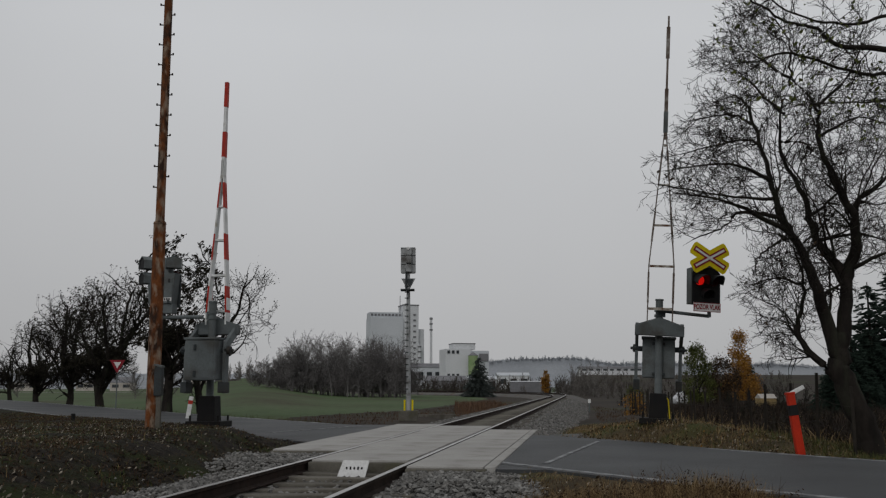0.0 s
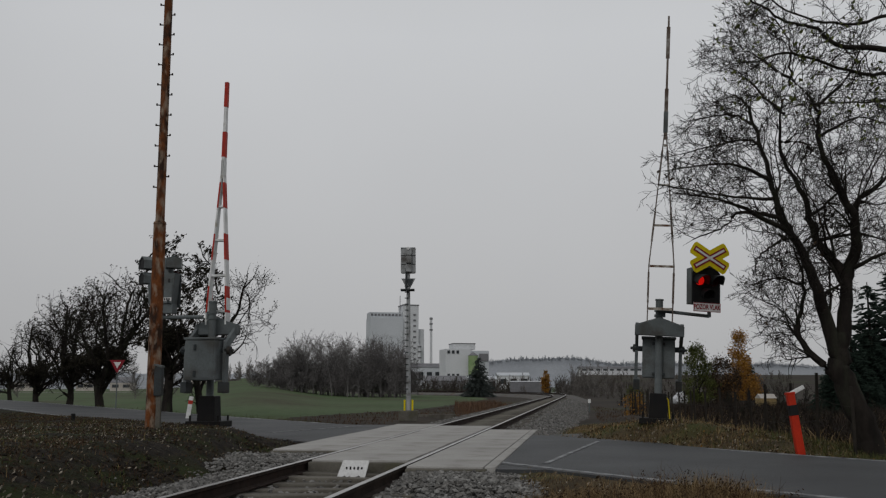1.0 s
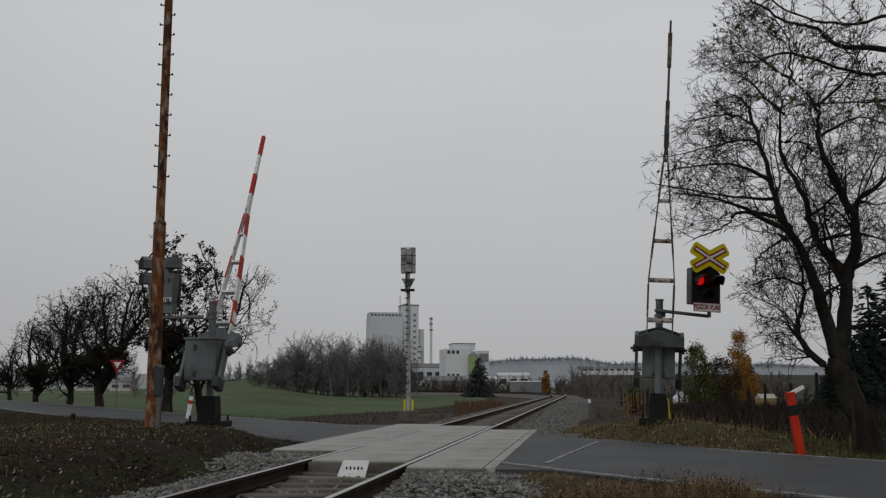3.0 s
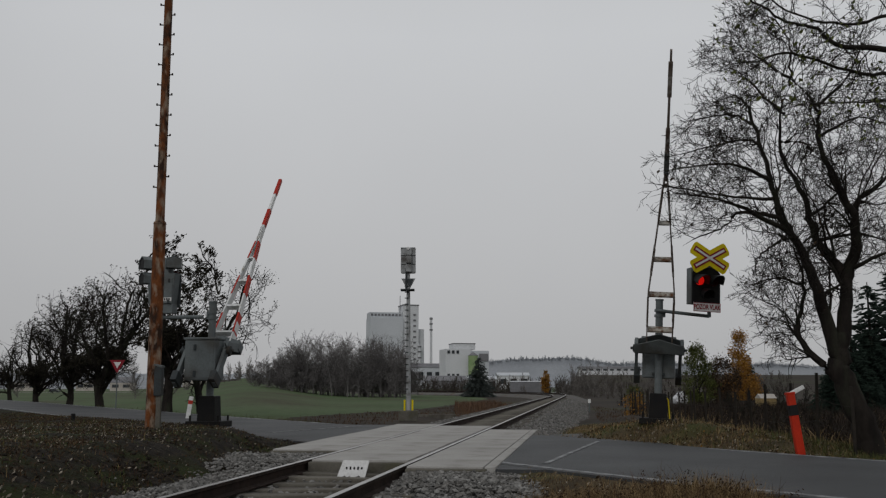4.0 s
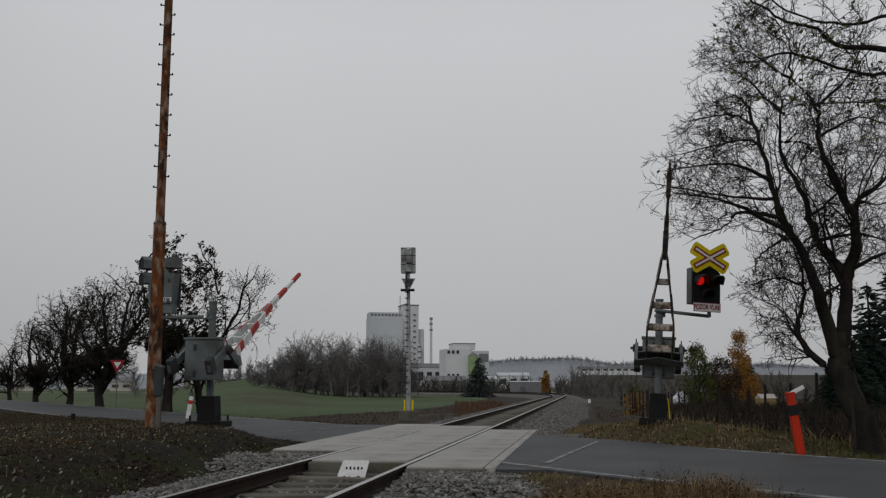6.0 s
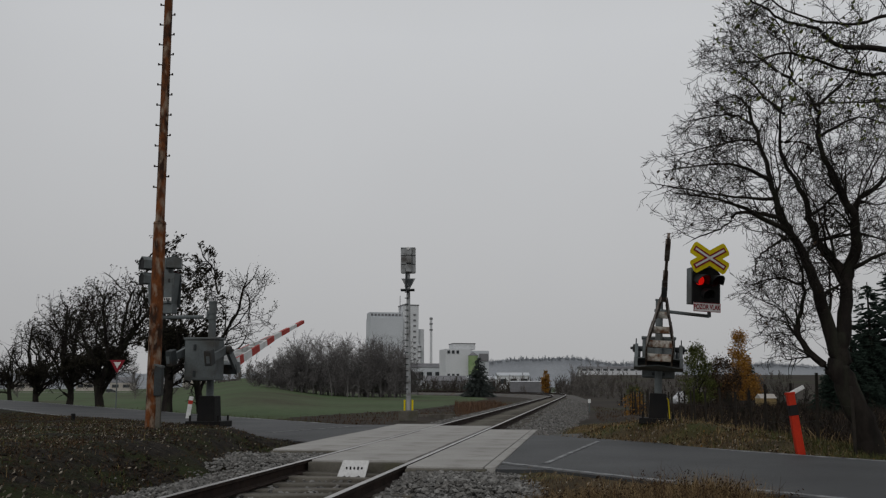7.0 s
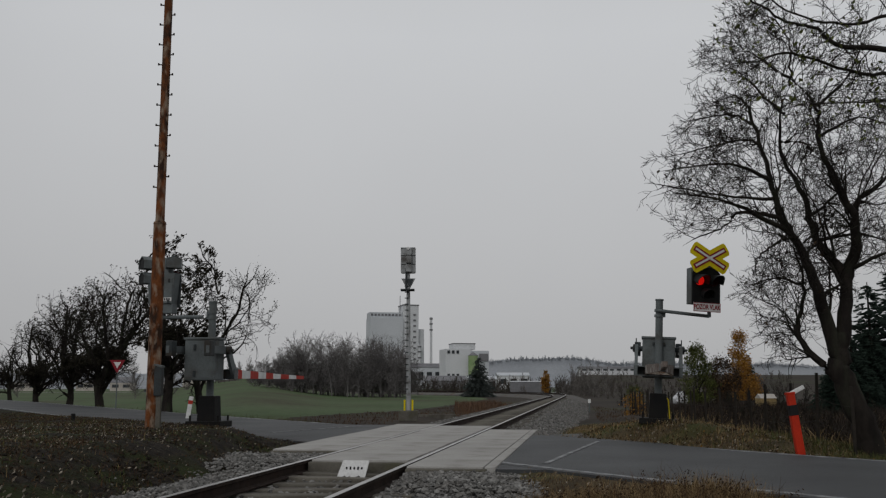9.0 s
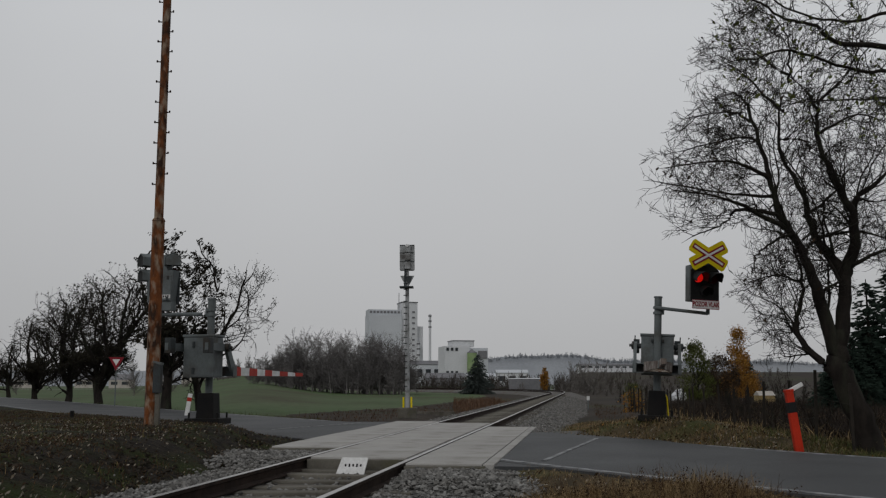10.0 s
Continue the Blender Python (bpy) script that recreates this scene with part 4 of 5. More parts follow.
def bollard():
    top = empty("bollard", pose(-8.35, 22.0, 0.18), "short black stub post on the verge", "bollard")
    part("stub", cyl(B(), 0.045, 0.22, (0, 0, 0.10), seg=12), BLACK, top)
    part("cap", cyl(B(), 0.055, 0.03, (0, 0, 0.21), seg=12, top=0.04), BLACK, top)


bollard()


def fence():
    top = empty("fence", pose(0, 0, 0), "row of dark wooden fence posts with sagging wire", "fence")
    a, b = Vector((6.36, 15.2, 0)), Vector((9.4, 50.0, 0))
    heads = []
    u, n = 0.0, 0
    while u <= 1.0:
        p = a.lerp(b, u)
        z = height(p.x, p.y) - 0.1
        tall = random.uniform(1.15, 1.4)
        ob = part("post", cyl(B(), random.uniform(0.024, 0.034), tall, (0, 0, tall / 2), top=0.028, seg=8), FENCE, top)
        ob.matrix_basis = pose(p.x + random.uniform(-0.05, 0.05), p.y, z, random.uniform(-3, 3), random.uniform(-3, 3), 0)
        heads.append(Vector((p.x, p.y, z + 0.9)))
        u += (0.05 if n < 8 else 0.033) * random.uniform(0.85, 1.15)
        n += 1
    for k in (0.0, -0.4):
        bm = B()
        for p, q in zip(heads, heads[1:]):
            m = (p + q) / 2 - Vector((0, 0, 0.03))
            rod(bm, p + Vector((0, 0, k)), m + Vector((0, 0, k)), 0.004, 4)
            rod(bm, m + Vector((0, 0, k)), q + Vector((0, 0, k)), 0.004, 4)
        part("wire", bm, FENCE, top)


fence()

# ---- trees ----
ASH = {"levels": 5, "step": (0.35, 0.25, 0.18, 0.12, 0.10), "wander": (0.10, 0.2, 0.30, 0.40, 0.42), "up": (0.05, 0.02, 0.015, 0.02, 0.04),
       "taper": (0.8, 0.32, 0.35, 0.4, 0.5), "children": (0, 9, 6, 5, 0), "from": (0.9, 0.22, 0.15, 0.12, 0), "angle": ((20, 40), (35, 65), (35, 75), (25, 70), (0, 0)),
       "thin": ((0.5, 0.7), (0.38, 0.6), (0.4, 0.6), (0.5, 0.8), (1, 1)), "short": ((0.6, 0.9), (0.38, 0.58), (0.38, 0.62), (0.36, 0.6), (1, 1)), "least": 0.0048}


def big_tree():
    """The tree beside the fence: main limbs by their run, the rest grown on them."""
    top = empty("ash_tree", pose(7.1, 15.9, -0.15), "large bare dark tree with a few withered leaves", "tree")
    w = Wood(11)
    levels, edge = (0.0, 1.0, 1.6, 2.3, 2.9, 3.4, 3.6, 4.3, 5.0, 5.8, 6.8, 7.8, 9.0), (-1.0, -1.2, -1.5, -1.9, -2.2, -2.2, -3.3, -3.6, -3.5, -3.1, -2.7, -2.2, -2.2)
    w.keep = lambda p: p.x > float(np.interp(p.z, levels, edge)) + 0.45 * noise.noise(p * 2.3) and not (2.5 < p.z < 3.6 and p.x < -2.1)

    def limb(*run):
        *run, r0, r1 = run
        stout = r0 > 0.06
        w.grown([Vector(p) for p in run], r0, r1, 17 if stout else 11, (0.7, 1.4) if stout else (0.5, 1.0), ASH)

    w.grown([Vector(p) for p in ((-0.05, 0.0, -0.15), (-0.2, 0.0, 0.35), (-0.5, 0.0, 1.2), (-0.6, 0.0, 1.6), (-0.52, 0.0, 2.0))], 0.235, 0.14, 0, (0, 0), ASH)
    # the five stems
    limb((-0.62, 0.0, 1.6), (-0.9, -0.1, 2.6), (-1.15, -0.2, 3.3), (-1.6, -0.4, 4.0), (-1.8, -0.5, 4.8), (-2.1, -0.6, 5.7), (-2.4, -0.7, 5.9), 0.125, 0.02)
    limb((-0.52, 0.0, 1.9), (-0.36, 0.1, 2.9), (-0.75, 0.2, 3.6), (-0.92, 0.3, 4.4), (-1.2, 0.4, 5.2), (-1.1, 0.5, 6.4), 0.13, 0.02)
    limb((-0.36, 0.1, 2.9), (-0.16, 0.0, 3.8), (-0.45, -0.1, 4.4), (-0.78, -0.2, 5.2), (-0.8, -0.2, 5.8), (-1.3, -0.3, 6.4), 0.105, 0.02)
    limb((-0.14, 0.1, 3.8), (0.0, 0.2, 4.3), (0.6, 0.3, 4.8), (1.1, 0.5, 5.9), 0.08, 0.02)
    limb((-0.7, 0.0, 1.35), (-1.2, 0.1, 2.0), (-1.02, 0.2, 2.85), (-1.13, 0.3, 3.5), 0.075, 0.015)
    # boughs
    limb((-1.37, -0.3, 3.65), (-2.2, -0.6, 4.0), (-2.7, -0.7, 4.15), (-3.4, -0.9, 4.2), 0.05, 0.012)
    limb((-1.54, -0.37, 3.9), (-2.2, -0.3, 4.0), (-2.4, -0.1, 3.8), (-2.9, 0.1, 3.6), 0.042, 0.01)
    limb((-1.74, -0.47, 4.5), (-2.5, -0.8, 4.7), (-3.6, -1.2, 4.5), 0.042, 0.01)
    limb((-1.88, -0.53, 5.05), (-2.15, -0.4, 5.2), (-3.1, 0.0, 5.05), 0.036, 0.01)
    limb((-1.65, -0.42, 4.2), (-2.4, -0.2, 4.3), (-3.4, 0.3, 4.6), 0.034, 0.01)
    limb((-1.98, -0.57, 5.35), (-2.3, -0.5, 5.6), (-2.9, -0.2, 5.6), 0.03, 0.01)
    limb((-1.33, -0.3, 3.6), (-1.7, -0.5, 3.45), (-2.0, -0.5, 3.2), (-2.1, -0.6, 2.9), 0.03, 0.01)
    limb((-1.0, 0.3, 2.85), (-1.35, 0.5, 3.0), (-1.75, 0.7, 2.9), 0.03, 0.009)
    limb((-1.2, 0.1, 2.0), (-1.3, 0.2, 2.2), (-1.7, 0.5, 2.35), 0.02, 0.008)
    limb((-0.95, 0.1, 1.65), (-1.35, 0.5, 1.6), 0.022, 0.008)
    limb((-0.35, 0.1, 3.05), (0.1, -0.2, 3.3), (0.5, -0.4, 3.4), 0.05, 0.015)
    limb((-0.75, 0.2, 3.6), (0.1, 0.4, 3.75), (0.9, 0.7, 3.55), 0.035, 0.012)
    limb((-0.9, 0.3, 4.0), (-0.2, 0.6, 4.5), (0.0, 0.8, 5.0), 0.035, 0.012)
    limb((-1.2, 0.5, 5.4), (-0.9, 0.2, 5.3), (-0.8, 0.0, 5.0), 0.03, 0.02)
    limb((-0.8, -0.2, 5.3), (0.0, 0.2, 5.75), (0.5, 0.4, 5.75), 0.03, 0.01)
    limb((-0.8, -0.3, 5.8), (-0.1, 0.0, 6.5), (0.1, 0.2, 7.0), 0.03, 0.01)
    limb((-1.1, 0.5, 5.9), (-1.6, 0.8, 6.6), (-1.9, 0.9, 6.9), 0.03, 0.01)
    limb((-1.3, -0.3, 6.3), (-1.8, 0.1, 6.9), (-2.0, 0.3, 7.15), 0.025, 0.01)
    limb((-1.0, 0.4, 6.4), (-0.9, 0.6, 7.2), (-1.1, 0.8, 7.8), 0.025, 0.01)
    from_arrays("trunk", w.v, w.f, BARK, top, True)
    spots = [w.r.choice(w.ends)[0] for _ in range(240)]
    v, f = leaves(spots, 0.07, w.r)
    tagged(from_arrays("foliage", v, f, LEAF_BROWN, top), kind="stuff")


big_tree()


def leafy_branches():
    """A second tree beside the road whose boughs reach over the crossing's corner."""
    top = empty("maple_tree", pose(8.3, 13.4, -0.15), "bare roadside tree with last green-brown leaves", "tree")
    w = Wood(5)
    w.keep = lambda p: p.x > -4.5
    w.limb(Vector((0, 0, -0.2)), Vector((0.02, 0, 1)), 7.4, 0.16, 4, ASH)
    w.ends.clear()

    def bough(*run):
        *run, r0, r1 = run
        w.grown([Vector((0, 0, run[0][2] - 0.5)), *[Vector(p) for p in run]], r0, r1, 9, (0.35, 0.8), dict(ASH, children=(0, 5, 4, 3, 0)))

    bough((-1.7, 0.0, 5.97), (-2.6, -0.2, 5.98), (-3.0, -0.3, 6.2), (-3.5, -0.4, 6.3), (-4.1, -0.6, 6.6), 0.06, 0.015)
    bough((-1.7, 0.0, 5.6), (-2.3, -0.1, 5.6), (-3.4, -0.4, 5.8), (-3.9, -0.5, 5.65), (-4.2, -0.6, 5.6), 0.04, 0.012)
    bough((-1.7, 0.0, 5.2), (-2.3, -0.2, 5.15), (-3.3, -0.6, 5.0), 0.03, 0.01)
    bough((-1.5, 0.2, 6.6), (-2.2, 0.3, 6.5), (-3.0, 0.4, 6.7), (-3.6, 0.5, 7.2), 0.04, 0.012)
    from_arrays("trunk", w.v, w.f, BARK, top, True)
    spots = [w.r.choice(w.ends)[0] + Vector((w.r.gauss(0, 0.05), w.r.gauss(0, 0.05), w.r.gauss(0, 0.05))) for _ in range(420)]
    v, f = leaves(spots, 0.075, w.r)
    tagged(from_arrays("foliage", v, f, LEAF_GREEN, top), kind="stuff")


leafy_branches()


def fruit_row():
    """Old fruit trees with crooked twigs; each crown fills an uneven oval: offset, height, half width, half height."""
    dense = dict(FRUIT, children=(5, 7, 7, 7, 0), wander=(0.12, 0.25, 0.40, 0.5, 0.5), up=(0.05, 0.035, 0.01, 0.02, 0.04), least=0.011,
                 short=((0.75, 1.1), (0.5, 0.8), (0.42, 0.7), (0.34, 0.6), (1, 1)))
    fan = dict(dense, children=(4, 5, 6, 5, 0))
    row = [(-11.3, 40.0, 0.35, 4.7, 1.9, 3.0, 0.25, 1, dense, 17000), (-10.3, 41.5, 1.2, 4.5, 2.0, 2.4, 0.20, 2, fan, 1500),
           (-19.2, 54.5, 0.5, 4.7, 3.0, 3.0, 0.30, 3, dense, 7000), (-24.2, 63.0, -0.1, 4.6, 2.7, 3.2, 0.28, 4, dense, 7000),
           (-32.6, 78.0, -0.1, 4.0, 2.7, 2.9, 0.30, 5, dense, 6000), (-44.5, 100.0, 0.1, 3.1, 2.5, 2.4, 0.28, 6, fan, 1500), (-52.0, 112.0, 0, 3.2, 2.4, 2.4, 0.28, 7, fan, 1500)]
    for x, y, cx, cz, rx, rz, rad, seed, conf, count in row:
        r = random.Random(seed * 7)
        limbs = [((0, 0, -0.3), (r.uniform(-0.12, 0.12), 0, 1), 2.2, rad, 0)]
        for k in range(6):
            w = 2 * math.pi * (k + r.random()) / 6
            limbs.append(((0.05 * math.cos(w), 0.05 * math.sin(w), r.uniform(1.3, 2.0)), (math.cos(w) * 0.75 + cx * 0.3, math.sin(w) * 0.75, r.uniform(0.6, 1.3)), rz * 1.75, rad * 0.5, 1))
        limbs.append(((0, 0, 1.8), (cx * 0.25, 0, 1), rz * 2.0, rad * 0.6, 1))

        def inside(p):
            q = ((p.x - cx) / rx) ** 2 + (p.y / rx) ** 2 + ((p.z - cz) / rz) ** 2
            return q < (1.06 + 0.30 * noise.noise(p * 0.9 + Vector((seed * 3.0, 0, 0))) + 0.15 * noise.noise(p * 3)) ** 2 or p.z < cz - 0.5 * rz and abs(p.x) < 0.35 * rx and abs(p.y) < 0.35 * rx

        bare_tree("fruit_tree", (x, y, height(x, y)), limbs, conf, seed * 13 + 1,
                  "gnarled fruit tree still in thin dark leaf" if count > 3000 else "gnarled bare fruit tree beside the road", BARK, rad, (count, 0.12 if count > 3000 else 0.075, LEAF_DARK), keep=inside)


fruit_row()


def far_wood(name, label, spots, seed, mat, conf):
    """Many far trees as one mass."""
    w = Wood(seed)
    for x, y, z, tall in spots:
        w.limb(Vector((x, y, z - 0.3)), Vector((w.r.uniform(-0.1, 0.1), 0, 1)), tall, tall * 0.022, 1, conf)
    ob = from_arrays(name, w.v, w.f, mat)
    tagged(ob, label, "woods", kind="stuff")


THIN = {"levels": 4, "step": (1, 0.9, 0.8, 0.7), "wander": (0.1, 0.1, 0.2, 0.25), "up": (0.1, 0.08, 0.06, 0.05), "taper": (0.5, 0.3, 0.4, 0.5),
        "children": (0, 20, 8, 0), "from": (0, 0.08, 0.1, 0), "angle": ((20, 40), (25, 60), (25, 60), (0, 0)), "thin": ((0.5, 0.7), (0.3, 0.5), (0.4, 0.7), (1, 1)),
        "short": ((0.5, 0.7), (0.28, 0.48), (0.35, 0.6), (1, 1)), "least": 0.022}
ROUND = dict(THIN, levels=5, step=(1, 0.7, 0.5, 0.35, 0.3), wander=(0.1, 0.10, 0.3, 0.4, 0.4), up=(0.1, 0.05, 0.03, 0.02, 0.02), children=(0, 13, 7, 4, 0), **{"from": (0, 0.12, 0.15, 0.15, 0)},
             angle=((20, 40), (35, 70), (30, 65), (30, 65), (0, 0)), thin=((0.5, 0.7), (0.3, 0.5), (0.4, 0.7), (0.5, 0.8), (1, 1)), short=((0.5, 0.7), (0.30, 0.48), (0.4, 0.62), (0.4, 0.6), (1, 1)), taper=(0.5, 0.3, 0.4, 0.5, 0.5), least=0.02)
rw = random.Random(4)
spots = []
for i in range(125):
    u = i / 124
    x, y = -29 + 23.5 * u + rw.uniform(-0.8, 0.8), 156 + rw.uniform(-6, 10) - 6 * u
    spots.append((x, y, height(x, y), (2.2 + 3.0 * min(u * 3.5, 1) - 0.7 * (u > 0.9)) * rw.uniform(0.85, 1.15)))
far_wood("bare_wood", "bare copse at the edge of the field, haze-grey in colour", spots, 3, COPSE_BARK, ROUND)
spots = []
for i in range(46):
    x = -62 + 33 * i / 45
    y = 235 + rw.uniform(-8, 8)
    spots.append((x, y, height(x, y), rw.uniform(1.6, 4.2) * (0.6 + 0.6 * i / 45)))
far_wood("far_hedge", "hedge far across the field, haze-grey in colour", spots, 5, FAR_BARK, dict(THIN, children=(0, 9, 4, 0), least=0.05))
spots = []
for i in range(60):
    x = 2 + 34 * rw.random() ** 0.8
    y = 150 + rw.uniform(-15, 60)
    if math.hypot(x + 135.2, y - 132.9) > 156:
        spots.append((x, y, height(x, y) - 0.2, rw.uniform(0.7, 1.7)))
for i in range(40):
    x, y = rw.gauss(22.0, 1.6), rw.uniform(150, 165)
    spots.append((x, y, height(x, y) - 0.2, rw.uniform(1.6, 3.6)))
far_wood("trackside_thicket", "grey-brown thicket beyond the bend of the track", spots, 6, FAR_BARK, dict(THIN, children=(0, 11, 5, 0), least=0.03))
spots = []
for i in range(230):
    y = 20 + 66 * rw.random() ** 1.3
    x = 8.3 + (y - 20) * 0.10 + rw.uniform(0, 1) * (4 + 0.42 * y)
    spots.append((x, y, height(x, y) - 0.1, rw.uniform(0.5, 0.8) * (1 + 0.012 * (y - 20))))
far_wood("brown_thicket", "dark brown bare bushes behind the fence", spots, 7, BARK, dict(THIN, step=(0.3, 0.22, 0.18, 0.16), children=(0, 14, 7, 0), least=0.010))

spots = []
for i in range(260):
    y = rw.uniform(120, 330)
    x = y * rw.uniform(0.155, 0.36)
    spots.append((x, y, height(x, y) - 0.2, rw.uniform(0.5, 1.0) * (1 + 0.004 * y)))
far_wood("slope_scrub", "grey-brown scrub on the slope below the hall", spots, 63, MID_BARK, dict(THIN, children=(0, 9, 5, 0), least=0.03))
far_wood("field_trees", "bare trees standing in the field, haze in their pale colour", [(x, y, height(x, y), t) for x, y, t in ((-45, 142, 4.2), (-42, 150, 3.6), (-70, 160, 3.8), (-38, 190, 3.4))], 8, FAR_BARK, dict(THIN, children=(0, 26, 10, 0)))
spots = []
for i in range(150):
    x, y = -12 + 42 * i / 149 + rw.uniform(-1, 1), 212 + rw.uniform(-8, 8)
    spots.append((x, y, height(x, y) - 0.3, rw.uniform(1.7, 3.0)))
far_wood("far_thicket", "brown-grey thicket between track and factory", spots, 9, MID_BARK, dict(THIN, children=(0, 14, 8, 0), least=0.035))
conifer("spruce", (5.6, 152, height(5.6, 152) - 0.3), 6.6, 3.2, 1, "dark spruce standing before the factory", NEEDLES_HAZED)
conifer("spruce", (20.4, 46, -0.4), 6.4, 2.3, 2, "dark conifer behind the fence and bushes", NEEDLES)
conifer("spruce", (23.4, 50, -0.4), 7.4, 3.0, 3, "dark conifer behind the fence and bushes", NEEDLES)
conifer("spruce", (18.6, 44, -0.4), 3.6, 1.9, 12, "dark low conifer behind the fence", NEEDLES)
conifer("spruce", (16.6, 41, -0.4), 2.6, 1.5, 13, "dark low conifer behind the fence", NEEDLES)
conifer("spruce", (31.5, 100, -0.3), 4.6, 1.6, 4, "small dark conifer among autumn trees", NEEDLES)
leafy("birch", (27.6, 90, -0.3), 6.4, 1.9, 5, "golden-orange autumn birch with pointed crown", LEAF_GOLD, 11000, 0.13, 1.0)
leafy("willow", (16.3, 62, -0.3), 3.9, 1.25, 6, "dull green bushy tree losing its leaves", LEAF_GREEN, 7000, 0.11)
leafy("willow", (19.6, 68, -0.3), 3.3, 1.5, 7, "brownish-green bushy tree losing its leaves", LEAF_BROWN, 6000, 0.12)
leafy("shrub", (13.4, 68, -0.4), 1.5, 0.9, 8, "low yellow-green shrub behind the fence", LEAF_GREEN, 900, 0.10, category="shrub")
leafy("shrub", (18.0, 170, -0.4), 4.2, 0.85, 10, "narrow orange-brown shrub behind the track's bend", LEAF_GOLD, 2600, 0.22, category="shrub")
leafy("shrub", (9.2, 47, -0.4), 1.1, 0.7, 9, "low orange-brown shrub beside the track", LEAF_GOLD, 600, 0.08, category="shrub")


# ---- factory and far houses ----
def block(name, parent, size, centre, mat, label="", bevel=0.0):
    return part(name, box(B(), size, centre, bevel), mat, parent, label)


def silo():
    top = empty("grain_silo", pose(-24.5, 455, 0, 0, 0, 14), "tall concrete grain silo with lift tower, haze-pale in colour", "silo")
    body = block("silo_block", top, (15.5, 12, 33.0), (-3.2, 0, 16.5), SILO)
    block("gallery", body, (15.5, 9, 2.6), (-3.2, 0, 34.3), SILO)
    # Silo windows use the roof's grey: haze is put into their colour.
    for i in range(9):
        block("window", body, (1.0, 0.3, 1.0), (-10 + i * 1.65, -4.6, 34.4), ROOF_GREY)
    # The silo's brighter right side is painted: tower and annex take the lighter wall.
    tower = block("lift_tower", top, (7.5, 11, 39.0), (8.4, 0.5, 19.5), SILO_SIDE)
    block("tower_roof", tower, (7.9, 11.4, 0.5), (8.4, 0.5, 39.2), ROOF_GREY)
    for i in range(12):
        block("window", tower, (1.2, 0.3, 0.8), (10.2, -5.1, 6 + i * 2.6), ROOF_GREY)
    part("mast", rod(B(), (4.2, 0, 35), (4.2, 0, 44), 0.16, 6), ROOF_GREY, top)
    block("annex", top, (3.2, 9, 28), (13.7, 1.5, 14), SILO_SIDE)


silo()


def chimney(x, y, tall, r, label):
    top = empty("chimney", pose(x, y, 0), label, "chimney")
    part("stack", cyl(B(), r * 1.2, tall, (0, 0, tall / 2), top=r, seg=14), SILO_SIDE, top)
    for z in (tall - 0.8, tall - 3.2, tall - 6.0):
        part("ring", cyl(B(), r * 1.45, 0.7, (0, 0, z), seg=14), ROOF_GREY, top)


chimney(-5.6, 452, 33.5, 0.55, "slender pale chimney with dark antenna rings")
chimney(-11.0, 452, 20.5, 0.6, "short thin grey chimney")


def hall(name, at, size, label, wall, roof, windows=0, ridge=1.2, turn=0.0):
    """A low building: walls, a pitched roof with eaves, a row of windows."""
    w, d, h = size
    top = empty(name, pose(*at, 0, 0, turn), label, "building")
    part("wall", box(B(), (w, d, h + 4), (0, 0, h / 2 - 2)), wall, top)
    part("roof", slab(B(), [(-d / 2 * 1.08, h), (d / 2 * 1.08, h), (0, h + ridge)], 0, -w / 2 * 1.04, w / 2 * 1.04), roof, top)
    for i in range(windows):
        part("window", box(B(), (w / windows * 0.6, 0.2, h * 0.36), (-w / 2 + w * (i + 0.5) / windows, -d / 2 - 0.05, h * 0.6)), WINDOW, top)


def mill():
    top = empty("mill_building", pose(8.0, 382, 0, 0, 0, 12), "white mill building with green tank", "building")
    a = block("wall", top, (10, 12, 15.6), (-3.4, 0, 7.8), SILO_SIDE)
    block("upper_storey", top, (8.6, 9, 2.2), (-0.5, 0, 16.6), SILO_SIDE)
    block("roof", top, (8.9, 9.3, 0.3), (-0.5, 0, 17.8), ROOF_GREY)
    block("wing", top, (7.6, 12, 15.0), (5.4, 1, 7.5), SILO)
    part("tank", cyl(B(), 1.9, 11, (2.2, -7.5, 7.5), seg=18), GREEN_SILO, top, "pale green tank")
    part("tank_roof", cyl(B(), 2.0, 1.4, (2.2, -7.5, 13.7), top=0.2, seg=18), ROOF_GREY, top)
    block("billboard", top, (3.6, 0.3, 3.0), (7.0, -5.2, 12.4), ROOF_GREY)
    for i in range(3):
        for j in range(2):
            block("window", top, (1.0, 0.2, 1.2), (-7.2 + i * 1.8, -6.1, 14.4 - j * 9), WINDOW)


mill()
for hx, hy, hw in ((-178, 540, 12.0), (-160, 552, 10.0), (-232, 545, 14.0), (-205, 560, 11.0), (-146, 570, 12.0)):
    hall("village_house", (hx, hy, height(hx, hy)), (hw, 8, 4.6), "pale village house beyond the field", BRICK_PALE, ROOF_GREY, 2, 3.2)
hall("shed", (-8.0, 400, 0), (14, 10, 9.0), "low grey factory shed with flat roof", SILO, ROOF_GREY, 4, 1.6, 8)
hall("shed", (1.0, 330, 0), (13, 9, 3.0), "low shed with grey pitched roof", ROOF_GREY, ROOF_GREY, 0, 1.8)
hall("shed", (15.5, 345, 0), (14, 9, 3.6), "low white hall with dark windows", SILO_SIDE, SILO, 4, 1.2)
hall("shed", (21.6, 300, 0), (9.5, 8, 4.4), "low white hall with dark windows", SILO_SIDE, SILO, 3, 1.0)
hall("long_hall", (74, 430, 7.2), (27, 12, 2.0), "long white hall with a band of windows", SILO_SIDE, ROOF_GREY, 9, 0.8)
